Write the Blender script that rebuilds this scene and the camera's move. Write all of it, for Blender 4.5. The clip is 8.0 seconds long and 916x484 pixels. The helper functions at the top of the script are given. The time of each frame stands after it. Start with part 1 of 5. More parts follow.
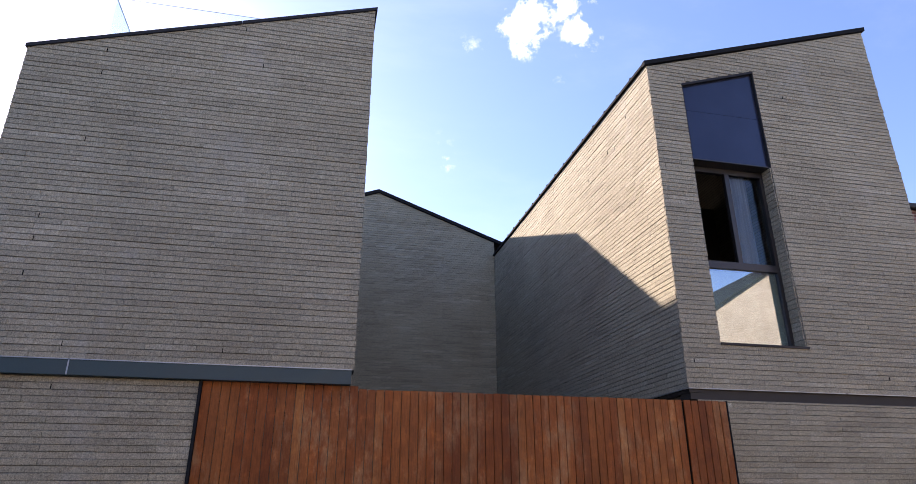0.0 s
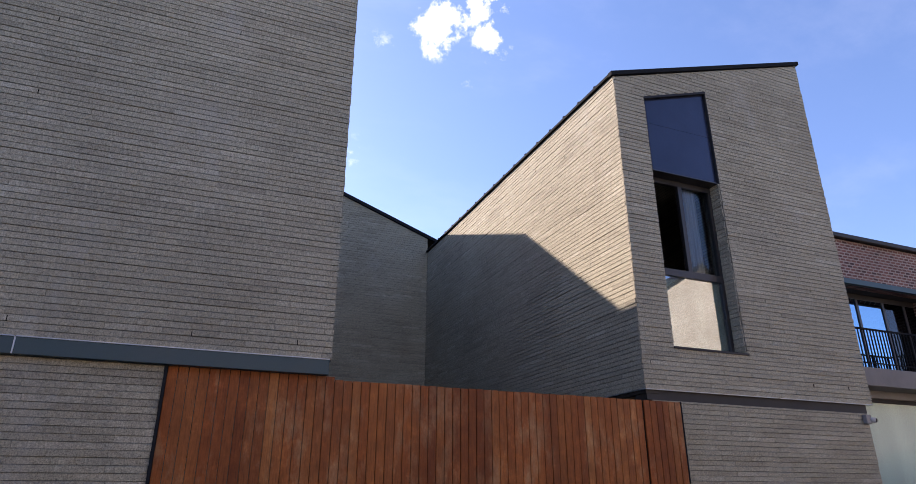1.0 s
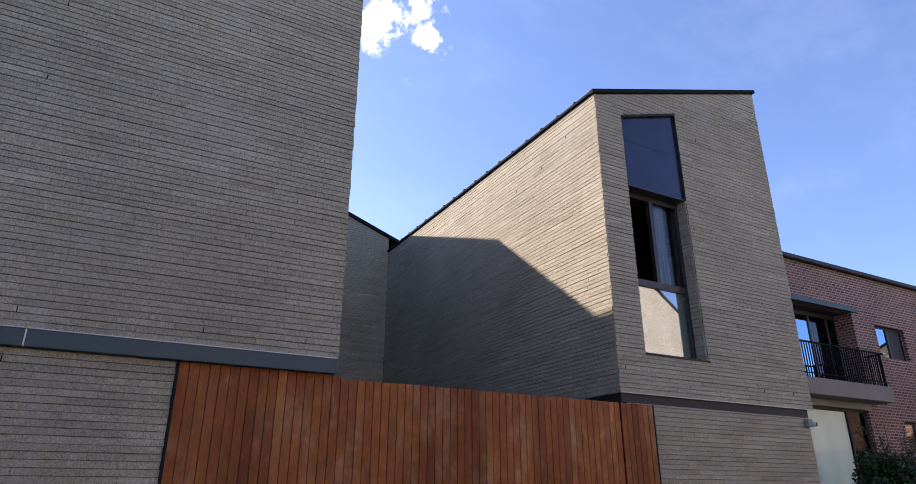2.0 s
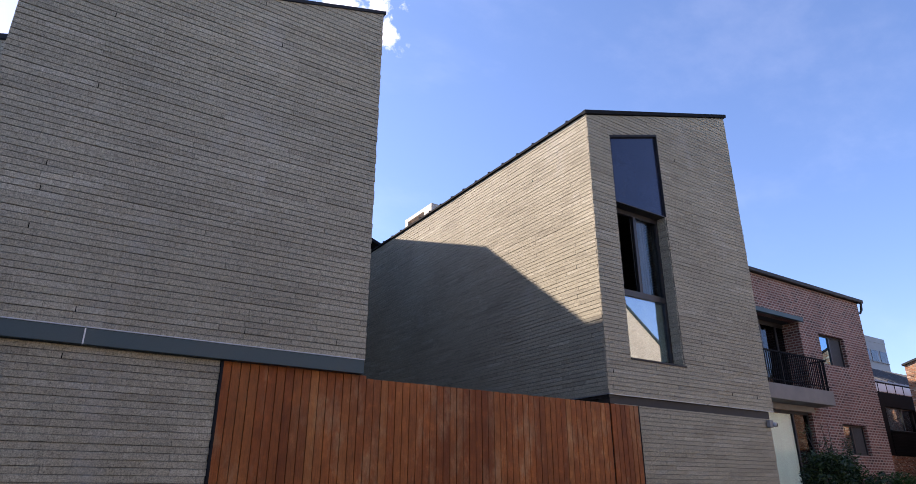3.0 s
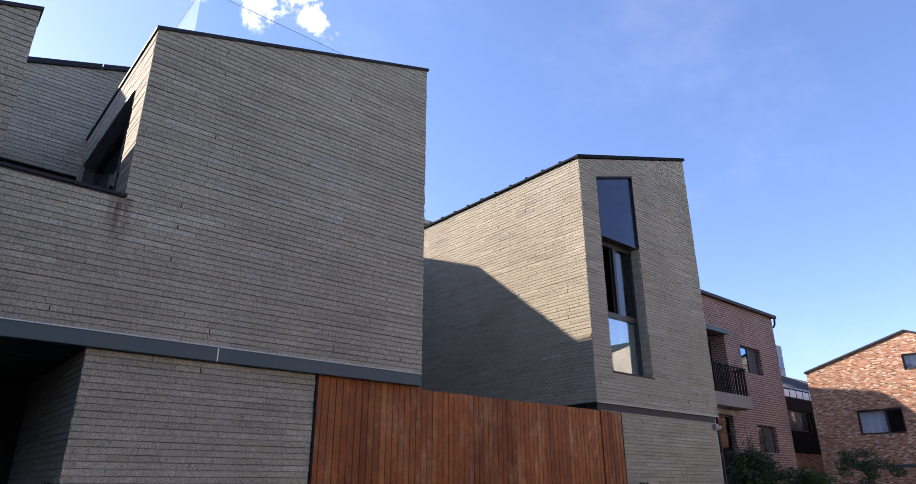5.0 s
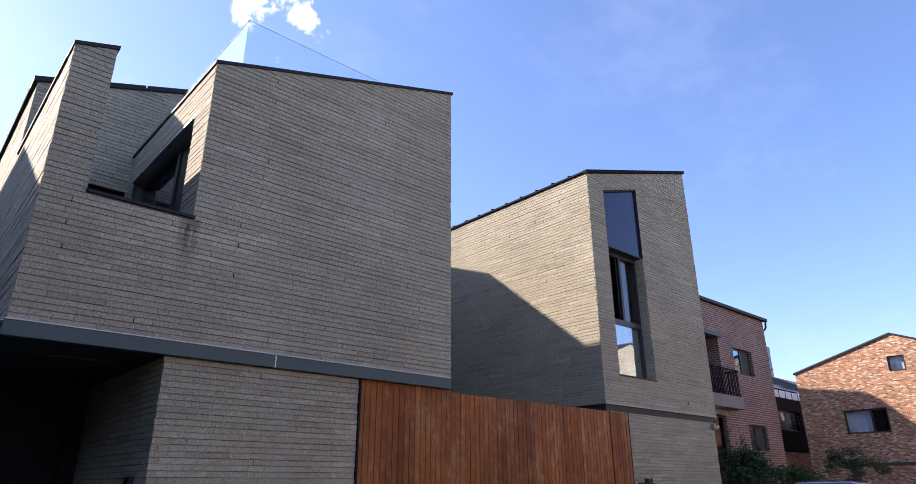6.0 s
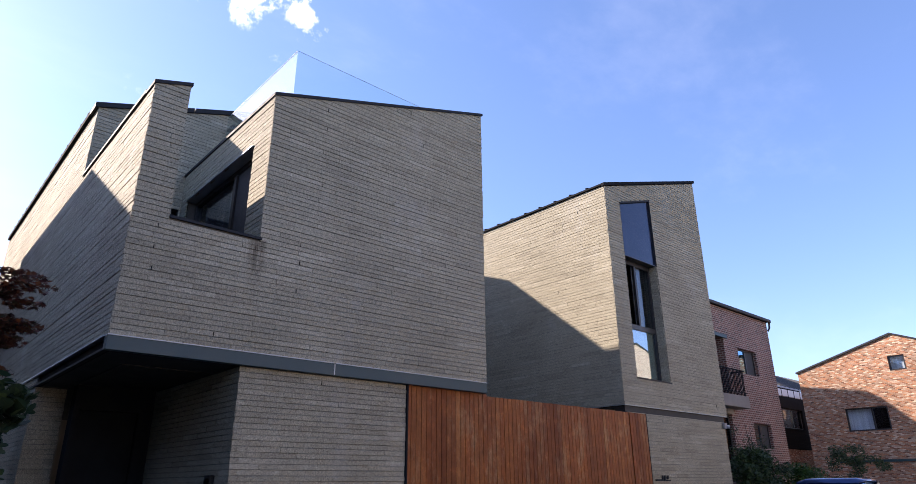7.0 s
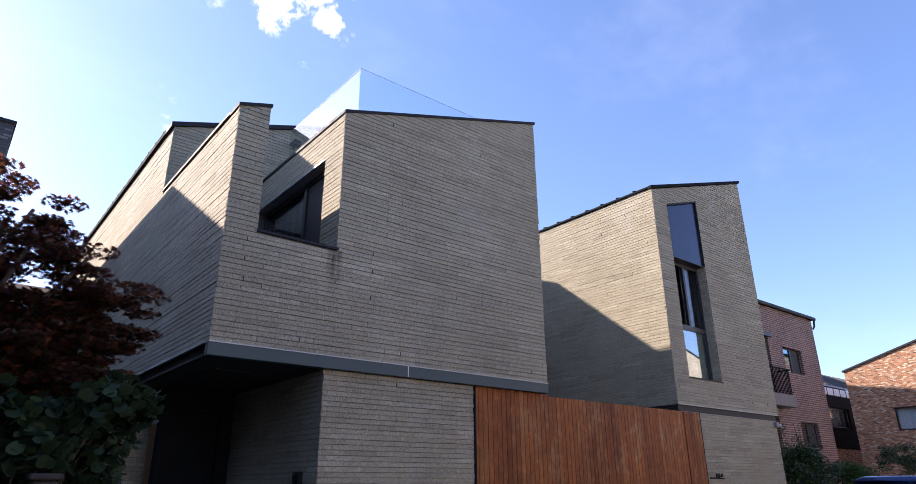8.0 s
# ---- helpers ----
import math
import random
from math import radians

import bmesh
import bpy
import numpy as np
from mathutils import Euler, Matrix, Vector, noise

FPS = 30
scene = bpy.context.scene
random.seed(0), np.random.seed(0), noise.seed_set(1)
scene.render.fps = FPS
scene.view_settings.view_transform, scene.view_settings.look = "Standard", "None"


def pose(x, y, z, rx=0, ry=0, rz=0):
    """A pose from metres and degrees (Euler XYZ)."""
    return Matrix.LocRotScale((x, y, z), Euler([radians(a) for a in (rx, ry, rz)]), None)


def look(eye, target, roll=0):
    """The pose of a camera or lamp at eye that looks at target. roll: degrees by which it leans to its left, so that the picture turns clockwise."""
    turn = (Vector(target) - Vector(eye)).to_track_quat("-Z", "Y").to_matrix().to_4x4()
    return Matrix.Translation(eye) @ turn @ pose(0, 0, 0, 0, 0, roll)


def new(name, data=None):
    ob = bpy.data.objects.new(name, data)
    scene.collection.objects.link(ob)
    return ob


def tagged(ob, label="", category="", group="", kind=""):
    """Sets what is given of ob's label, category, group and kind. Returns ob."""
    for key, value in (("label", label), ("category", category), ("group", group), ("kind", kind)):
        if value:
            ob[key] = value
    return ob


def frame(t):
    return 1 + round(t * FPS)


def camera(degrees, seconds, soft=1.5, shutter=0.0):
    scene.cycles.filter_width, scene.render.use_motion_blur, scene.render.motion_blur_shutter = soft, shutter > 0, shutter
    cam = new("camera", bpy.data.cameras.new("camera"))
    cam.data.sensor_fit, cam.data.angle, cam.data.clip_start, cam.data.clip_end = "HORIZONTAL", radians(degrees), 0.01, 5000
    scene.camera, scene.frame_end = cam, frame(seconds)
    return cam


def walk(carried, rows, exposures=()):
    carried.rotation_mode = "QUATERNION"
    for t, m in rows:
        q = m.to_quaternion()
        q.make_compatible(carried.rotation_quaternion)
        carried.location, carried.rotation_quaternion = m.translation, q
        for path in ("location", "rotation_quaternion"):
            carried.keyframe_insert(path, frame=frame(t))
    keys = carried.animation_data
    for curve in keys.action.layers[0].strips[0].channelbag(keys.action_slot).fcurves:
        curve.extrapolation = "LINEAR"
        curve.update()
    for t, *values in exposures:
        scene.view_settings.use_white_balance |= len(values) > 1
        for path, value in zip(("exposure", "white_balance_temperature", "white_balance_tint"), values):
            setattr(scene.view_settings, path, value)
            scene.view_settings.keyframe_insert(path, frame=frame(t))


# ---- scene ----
cam = camera(71.0, 8.0, 0.82)
PATH = [
    (0, (0.045, -0.288, 1.5), (0.449, 1.527, 2.235), -0.0),
    (0.5, (-0.432, -0.044, 1.467), (0.139, 1.726, 2.201), 0.1),
    (1, (-0.915, 0.156, 1.466), (-0.211, 1.879, 2.198), 0.1),
    (1.5, (-1.353, 0.274, 1.468), (-0.546, 1.953, 2.196), 0.1),
    (2.8, (-2.685, 0.188, 1.363), (-1.679, 1.755, 2.093), 0.1),
    (3, (-2.896, 0.161, 1.359), (-1.87, 1.716, 2.086), 0.1),
    (3.5, (-3.542, 0.073, 1.381), (-2.463, 1.595, 2.101), 0.1),
    (4, (-4.129, 0.053, 1.364), (-2.994, 1.535, 2.083), 0.1),
    (4.5, (-4.725, -0.046, 1.338), (-3.54, 1.398, 2.054), -0.1),
    (5.8, (-6.12, -0.361, 1.277), (-4.874, 1.03, 1.991), -0.1),
    (6, (-6.305, -0.421, 1.261), (-5.06, 0.973, 1.973), -0.2),
    (6.5, (-6.806, -0.521, 1.26), (-5.559, 0.873, 1.969), -0.2),
    (7, (-7.324, -0.637, 1.248), (-6.075, 0.757, 1.955), -0.4),
    (7.5, (-7.705, -0.647, 1.203), (-6.47, 0.759, 1.91), -0.4),
    (8, (-8.028, -0.624, 1.185), (-6.85, 0.827, 1.895), -0.4),
]
walk(cam, [(t, look(eye, target, roll)) for t, eye, target, roll in PATH], [(0.0, 1.5, 6700, 25), (0.5, 1.28, 6580, 25), (3.5, 1.27, 6450, 23), (5.5, 1.38, 6430, 23), (8.0, 1.46, 6450, 24)])

# ---------------------------------------------------------------- light
SUN_AZ, SUN_EL = -30.4, 26.7          # degrees from +y towards +x, and above the horizon
sun_way = Vector((math.sin(radians(SUN_AZ)) * math.cos(radians(SUN_EL)), math.cos(radians(SUN_AZ)) * math.cos(radians(SUN_EL)), math.sin(radians(SUN_EL))))
sun_data = bpy.data.lights.new("sun", "SUN")
sun_data.energy, sun_data.angle, sun_data.color = 5.0, radians(0.55), (1.0, 0.905, 0.735)
sun = new("sun", sun_data)
sun.matrix_world = look(sun_way * 60, (0, 0, 0))

world = bpy.data.worlds.new("sky")
scene.world = world
world.use_nodes = True
wt = world.node_tree
for n in list(wt.nodes):
    wt.nodes.remove(n)
w_out = wt.nodes.new("ShaderNodeOutputWorld")
w_bg = wt.nodes.new("ShaderNodeBackground")
w_sky = wt.nodes.new("ShaderNodeTexSky")
w_sky.sky_type, w_sky.sun_disc = "NISHITA", False
w_sky.sun_elevation, w_sky.sun_rotation = radians(SUN_EL), radians(SUN_AZ)
w_sky.air_density, w_sky.dust_density, w_sky.ozone_density = 0.9, 0.6, 3.9
w_bg.inputs["Strength"].default_value = 0.137
w_co = wt.nodes.new("ShaderNodeTexCoord")


def w_math(op, a, b=None, c=None):
    n = wt.nodes.new("ShaderNodeMath")
    n.operation = op
    for i, v in enumerate((a, b, c)):
        if v is None:
            continue
        if isinstance(v, (int, float)):
            n.inputs[i].default_value = v
        else:
            wt.links.new(v, n.inputs[i])
    return n.outputs[0]


# fair-weather clouds: a few torn puffs, each round one direction of the sky
w_nz = wt.nodes.new("ShaderNodeTexNoise")
w_nz.inputs["Scale"].default_value, w_nz.inputs["Detail"].default_value, w_nz.inputs["Roughness"].default_value = 26.0, 10.0, 0.66
wt.links.new(w_co.outputs["Generated"], w_nz.inputs["Vector"])
cover = None
for way, size, weight in (((0.262, 0.722, 0.640), 0.062, 1.0), ((0.305, 0.675, 0.672), 0.062, 0.95), ((0.338, 0.697, 0.633), 0.045, 0.85), ((0.283, 0.70, 0.655), 0.05, 0.9),
                          ((0.184, 0.763, 0.62), 0.03, 0.24), ((0.166, 0.861, 0.481), 0.05, 0.22), ((-0.36, 0.66, 0.65), 0.17, 0.95),
                          ((0.32, 0.748, 0.582), 0.02, 0.24), ((-0.02, 0.91, 0.41), 0.05, 0.24)):
    c = Vector(way).normalized()
    dist = wt.nodes.new("ShaderNodeVectorMath")
    dist.operation = "DISTANCE"
    wt.links.new(w_co.outputs["Generated"], dist.inputs[0])
    dist.inputs[1].default_value = c
    m = w_math("MULTIPLY", w_math("SUBTRACT", 1.0, w_math("DIVIDE", dist.outputs["Value"], size)), weight)
    m = w_math("MAXIMUM", m, 0.0)
    cover = m if cover is None else w_math("MAXIMUM", cover, m)
w_dens = w_math("ADD", w_math("MULTIPLY", cover, 1.0), w_math("MULTIPLY", w_math("SUBTRACT", w_nz.outputs["Fac"], 0.5), 2.7))
w_ramp = wt.nodes.new("ShaderNodeMapRange")
w_ramp.interpolation_type = "SMOOTHSTEP"
w_ramp.inputs["From Min"].default_value, w_ramp.inputs["From Max"].default_value = 0.26, 0.95
wt.links.new(w_dens, w_ramp.inputs["Value"])
w_fac = w_math("MULTIPLY", w_ramp.outputs["Result"], w_math("MINIMUM", w_math("MULTIPLY", cover, 1.9), 0.93))
w_mix = wt.nodes.new("ShaderNodeMixRGB")
w_map = wt.nodes.new("ShaderNodeMapping")
w_map.inputs["Rotation"].default_value, w_map.inputs["Scale"].default_value = (0.2, 0.5, 0.6), (1.6, 5.0, 7.0)
wt.links.new(w_co.outputs["Generated"], w_map.inputs["Vector"])
w_veil = wt.nodes.new("ShaderNodeTexNoise")
w_veil.inputs["Scale"].default_value, w_veil.inputs["Detail"].default_value, w_veil.inputs["Roughness"].default_value = 1.0, 8.0, 0.6
wt.links.new(w_map.outputs["Vector"], w_veil.inputs["Vector"])
w_thin = wt.nodes.new("ShaderNodeMapRange")
w_thin.interpolation_type = "SMOOTHSTEP"
w_thin.inputs["From Min"].default_value, w_thin.inputs["From Max"].default_value, w_thin.inputs["To Max"].default_value = 0.46, 0.74, 0.03
wt.links.new(w_veil.outputs["Fac"], w_thin.inputs["Value"])
wt.links.new(w_math("MAXIMUM", w_fac, w_thin.outputs["Result"]), w_mix.inputs["Fac"])
# thin summer haze: warmer and a little dimmer towards the horizon
w_sep = wt.nodes.new("ShaderNodeSeparateXYZ")
wt.links.new(w_co.outputs["Generated"], w_sep.inputs["Vector"])
w_haze = wt.nodes.new("ShaderNodeValToRGB")
for e, (p, c) in zip([w_haze.color_ramp.elements[0], w_haze.color_ramp.elements[1], w_haze.color_ramp.elements.new(0.3)],
                     ((0.0, (0.93, 0.85, 0.89)), (0.65, (0.87, 0.92, 0.93)), (0.3, (0.89, 0.88, 0.92)))):
    e.position, e.color = p, (*c, 1)
wt.links.new(w_sep.outputs["Z"], w_haze.inputs["Fac"])
w_tint = wt.nodes.new("ShaderNodeMixRGB")
w_tint.blend_type = "MULTIPLY"
w_tint.inputs["Fac"].default_value = 1.0
wt.links.new(w_sky.outputs["Color"], w_tint.inputs["Color1"])
wt.links.new(w_haze.outputs["Color"], w_tint.inputs["Color2"])
wt.links.new(w_tint.outputs["Color"], w_mix.inputs["Color1"])
w_mix.inputs["Color2"].default_value = (9.5, 9.4, 9.6, 1)
wt.links.new(w_mix.outputs["Color"], w_bg.inputs["Color"])
wt.links.new(w_bg.outputs["Background"], w_out.inputs["Surface"])

# ---------------------------------------------------------------- materials
def mat_base(name):
    m = bpy.data.materials.new(name)
    m.use_nodes = True
    nt = m.node_tree
    return m, nt, nt.nodes["Principled BSDF"]


def node(nt, kind, **values):
    n = nt.nodes.new(kind)
    for k, v in values.items():
        n.inputs[k.replace("_", " ")].default_value = v
    return n


def ramp(nt, fac, stops):
    r = nt.nodes.new("ShaderNodeValToRGB")
    el = r.color_ramp.elements
    while len(el) < len(stops):
        el.new(0.5)
    for e, (p, c) in zip(el, stops):
        e.position, e.color = p, (*c, 1)
    nt.links.new(fac, r.inputs["Fac"])
    return r.outputs["Color"]


def mixed(nt, kind, fac, a, b):
    n = nt.nodes.new("ShaderNodeMixRGB")
    n.blend_type = kind
    for key, v in (("Fac", fac), ("Color1", a), ("Color2", b)):
        if isinstance(v, (int, float)):
            n.inputs[key].default_value = v
        elif isinstance(v, tuple):
            n.inputs[key].default_value = (*v, 1)
        else:
            nt.links.new(v, n.inputs[key])
    return n.outputs["Color"]


def bump(nt, bsdf, height, strength, distance):
    b = node(nt, "ShaderNodeBump", Strength=strength, Distance=distance)
    nt.links.new(height, b.inputs["Height"])
    nt.links.new(b.outputs["Normal"], bsdf.inputs["Normal"])


def world_place(nt, scale=(1, 1, 1)):
    g = nt.nodes.new("ShaderNodeNewGeometry")
    mp = nt.nodes.new("ShaderNodeMapping")
    mp.inputs["Scale"].default_value = scale
    nt.links.new(g.outputs["Position"], mp.inputs["Vector"])
    return mp.outputs["Vector"]


def plain(name, color, rough=0.5, metal=0.0, vary=0.12, scale=6.0, bump_amount=0.0, fine=60.0):
    """A painted, metal or stone surface with soft blotches and a fine grain."""
    m, nt, b = mat_base(name)
    place = world_place(nt)
    n1 = node(nt, "ShaderNodeTexNoise", Scale=scale, Detail=5.0)
    n2 = node(nt, "ShaderNodeTexNoise", Scale=fine, Detail=3.0)
    for n in (n1, n2):
        nt.links.new(place, n.inputs["Vector"])
    lo, hi = tuple(c * (1 - vary) for c in color), tuple(min(1, c * (1 + vary)) for c in color)
    col = ramp(nt, n1.outputs["Fac"], [(0.3, lo), (0.7, hi)])
    col = mixed(nt, "MULTIPLY", 0.5, col, ramp(nt, n2.outputs["Fac"], [(0.3, (0.85, 0.85, 0.85)), (0.7, (1.1, 1.1, 1.1))]))
    nt.links.new(col, b.inputs["Base Color"])
    b.inputs["Metallic"].default_value = metal
    rr = node(nt, "ShaderNodeMapRange", From_Min=0.25, From_Max=0.75, To_Min=max(0.02, rough - 0.08), To_Max=min(1, rough + 0.08))
    nt.links.new(n1.outputs["Fac"], rr.inputs["Value"])
    nt.links.new(rr.outputs["Result"], b.inputs["Roughness"])
    if bump_amount:
        bump(nt, b, n2.outputs["Fac"], bump_amount, 0.004)
    return m


def long_brick(name, per_object):
    """Slim grey-brown clay brick: each one of its own tone, wire-cut grain, pale bloom and dark specks."""
    m, nt, b = mat_base(name)
    if per_object:
        rnd = nt.nodes.new("ShaderNodeObjectInfo").outputs["Random"]
    else:
        rnd = nt.nodes.new("ShaderNodeNewGeometry").outputs["Random Per Island"]
    tone = ramp(nt, rnd, [(0.0, (0.235, 0.212, 0.157)), (0.16, (0.272, 0.248, 0.182)), (0.55, (0.29, 0.265, 0.196)), (0.85, (0.276, 0.252, 0.185)), (1.0, (0.33, 0.303, 0.231))])
    place = world_place(nt)
    stretched = world_place(nt, (3.0, 3.0, 26.0))
    blot = node(nt, "ShaderNodeTexNoise", Scale=0.55, Detail=6.0, Roughness=0.65)
    grain = node(nt, "ShaderNodeTexNoise", Scale=7.0, Detail=7.0, Roughness=0.75)
    speck = node(nt, "ShaderNodeTexNoise", Scale=70.0, Detail=5.0, Roughness=0.75)
    for n in (blot, speck):
        nt.links.new(place, n.inputs["Vector"])
    nt.links.new(stretched, grain.inputs["Vector"])
    col = mixed(nt, "MULTIPLY", 1.0, tone, ramp(nt, blot.outputs["Fac"], [(0.3, (0.84, 0.83, 0.82)), (0.7, (1.12, 1.12, 1.12))]))
    col = mixed(nt, "MULTIPLY", 1.0, col, ramp(nt, grain.outputs["Fac"], [(0.3, (0.58, 0.57, 0.56)), (0.5, (1.0, 1.0, 1.0)), (0.72, (1.42, 1.42, 1.42))]))
    col = mixed(nt, "MULTIPLY", 1.0, col, ramp(nt, speck.outputs["Fac"], [(0.32, (0.4, 0.39, 0.38)), (0.44, (0.96, 0.96, 0.96)), (0.66, (1.5, 1.5, 1.5))]))
    # upright comb marks of the cutting wire, and a pale lime bloom in ragged upright patches
    comb = node(nt, "ShaderNodeTexNoise", Scale=1.0, Detail=4.0, Roughness=0.7)
    nt.links.new(world_place(nt, (85.0, 85.0, 14.0)), comb.inputs["Vector"])
    col = mixed(nt, "MULTIPLY", 1.0, col, ramp(nt, comb.outputs["Fac"], [(0.34, (0.78, 0.78, 0.78)), (0.5, (1.0, 1.0, 1.0)), (0.7, (1.2, 1.2, 1.2))]))
    bloom = node(nt, "ShaderNodeTexNoise", Scale=0.75, Detail=9.0, Roughness=0.72)
    nt.links.new(world_place(nt, (1.0, 1.0, 0.55)), bloom.inputs["Vector"])
    col = mixed(nt, "MIX", ramp(nt, bloom.outputs["Fac"], [(0.58, (0, 0, 0)), (0.74, (0.45, 0.45, 0.45))]), col, (0.4, 0.385, 0.345))
    # a rain streak below the end of the terrace sill, with ragged edges
    pos = nt.nodes.new("ShaderNodeSeparateXYZ")
    nt.links.new(place, pos.inputs["Vector"])
    streak = node(nt, "ShaderNodeTexNoise", Scale=1.0, Detail=4.0, Roughness=0.6)
    nt.links.new(world_place(nt, (22.0, 1.0, 2.2)), streak.inputs["Vector"])
    mask = None
    for socket, lo, hi in (("X", -4.0, -3.9), ("X", -3.68, -3.78), ("Z", 3.75, 4.3), ("Z", 4.46, 4.42), ("Y", 7.6, 7.5)):
        edge = node(nt, "ShaderNodeMapRange", From_Min=lo, From_Max=hi)
        nt.links.new(pos.outputs[socket], edge.inputs["Value"])
        if mask is None:
            mask = edge.outputs["Result"]
        else:
            mul = nt.nodes.new("ShaderNodeMath")
            mul.operation = "MULTIPLY"
            nt.links.new(mask, mul.inputs[0])
            nt.links.new(edge.outputs["Result"], mul.inputs[1])
            mask = mul.outputs[0]
    col = mixed(nt, "MULTIPLY", mask, col, ramp(nt, streak.outputs["Fac"], [(0.38, (0.22, 0.18, 0.15)), (0.66, (0.85, 0.82, 0.8))]))
    nt.links.new(col, b.inputs["Base Color"])
    b.inputs["Roughness"].default_value = 0.86
    b.inputs["Specular IOR Level"].default_value = 0.3
    hgt = mixed(nt, "MIX", 0.5, grain.outputs["Fac"], speck.outputs["Fac"])
    bump(nt, b, hgt, 1.0, 0.007)
    return m


def coursed(name, tones, mortar, size=(0.2, 0.06), joint=0.008, axis="x", gloss=0.85, mottled=0.35, contrast=1.0):
    """Common brickwork seen from afar, with pressed-in joints. axis: the level direction along the wall."""
    m, nt, b = mat_base(name)
    g = nt.nodes.new("ShaderNodeNewGeometry")
    sp = nt.nodes.new("ShaderNodeSeparateXYZ")
    cb = nt.nodes.new("ShaderNodeCombineXYZ")
    nt.links.new(g.outputs["Position"], sp.inputs["Vector"])
    ad = nt.nodes.new("ShaderNodeMath")
    nt.links.new(sp.outputs["X"], ad.inputs[0])
    nt.links.new(sp.outputs["Y"], ad.inputs[1])
    nt.links.new(ad.outputs[0], cb.inputs["X"])
    nt.links.new(sp.outputs["Z"], cb.inputs["Y"])
    bt = nt.nodes.new("ShaderNodeTexBrick")
    bt.offset = 0.5
    for k, v in (("Scale", 1.0), ("Mortar Size", joint), ("Mortar Smooth", 0.3), ("Brick Width", size[0]), ("Row Height", size[1]), ("Bias", 0.0)):
        bt.inputs[k].default_value = v
    bt.inputs["Color1"].default_value, bt.inputs["Color2"].default_value, bt.inputs["Mortar"].default_value = (0, 0, 0, 1), (1, 1, 1, 1), (0.5, 0.5, 0.5, 1)
    nt.links.new(cb.outputs["Vector"], bt.inputs["Vector"])
    brick_col = ramp(nt, bt.outputs["Color"], [(i / (len(tones) - 1), c) for i, c in enumerate(tones)])
    place = world_place(nt)
    big = node(nt, "ShaderNodeTexNoise", Scale=0.8, Detail=5.0)
    fine = node(nt, "ShaderNodeTexNoise", Scale=24.0, Detail=5.0, Roughness=0.7)
    for n in (big, fine):
        nt.links.new(place, n.inputs["Vector"])
    brick_col = mixed(nt, "MULTIPLY", mottled, brick_col, ramp(nt, fine.outputs["Fac"], [(0.3, (0.45, 0.45, 0.45)), (0.7, (1.5, 1.5, 1.5))]))
    col = mixed(nt, "MIX", bt.outputs["Fac"], brick_col, mortar)
    col = mixed(nt, "MULTIPLY", 1.0, col, ramp(nt, big.outputs["Fac"], [(0.3, (0.85, 0.84, 0.83)), (0.7, (1.1, 1.1, 1.1))]))
    nt.links.new(col, b.inputs["Base Color"])
    b.inputs["Roughness"].default_value = gloss
    inv = nt.nodes.new("ShaderNodeMath")
    inv.operation = "SUBTRACT"
    inv.inputs[0].default_value = 1.0
    nt.links.new(bt.outputs["Fac"], inv.inputs[1])
    bump(nt, b, inv.outputs[0], 0.7 * contrast, 0.012)
    return m


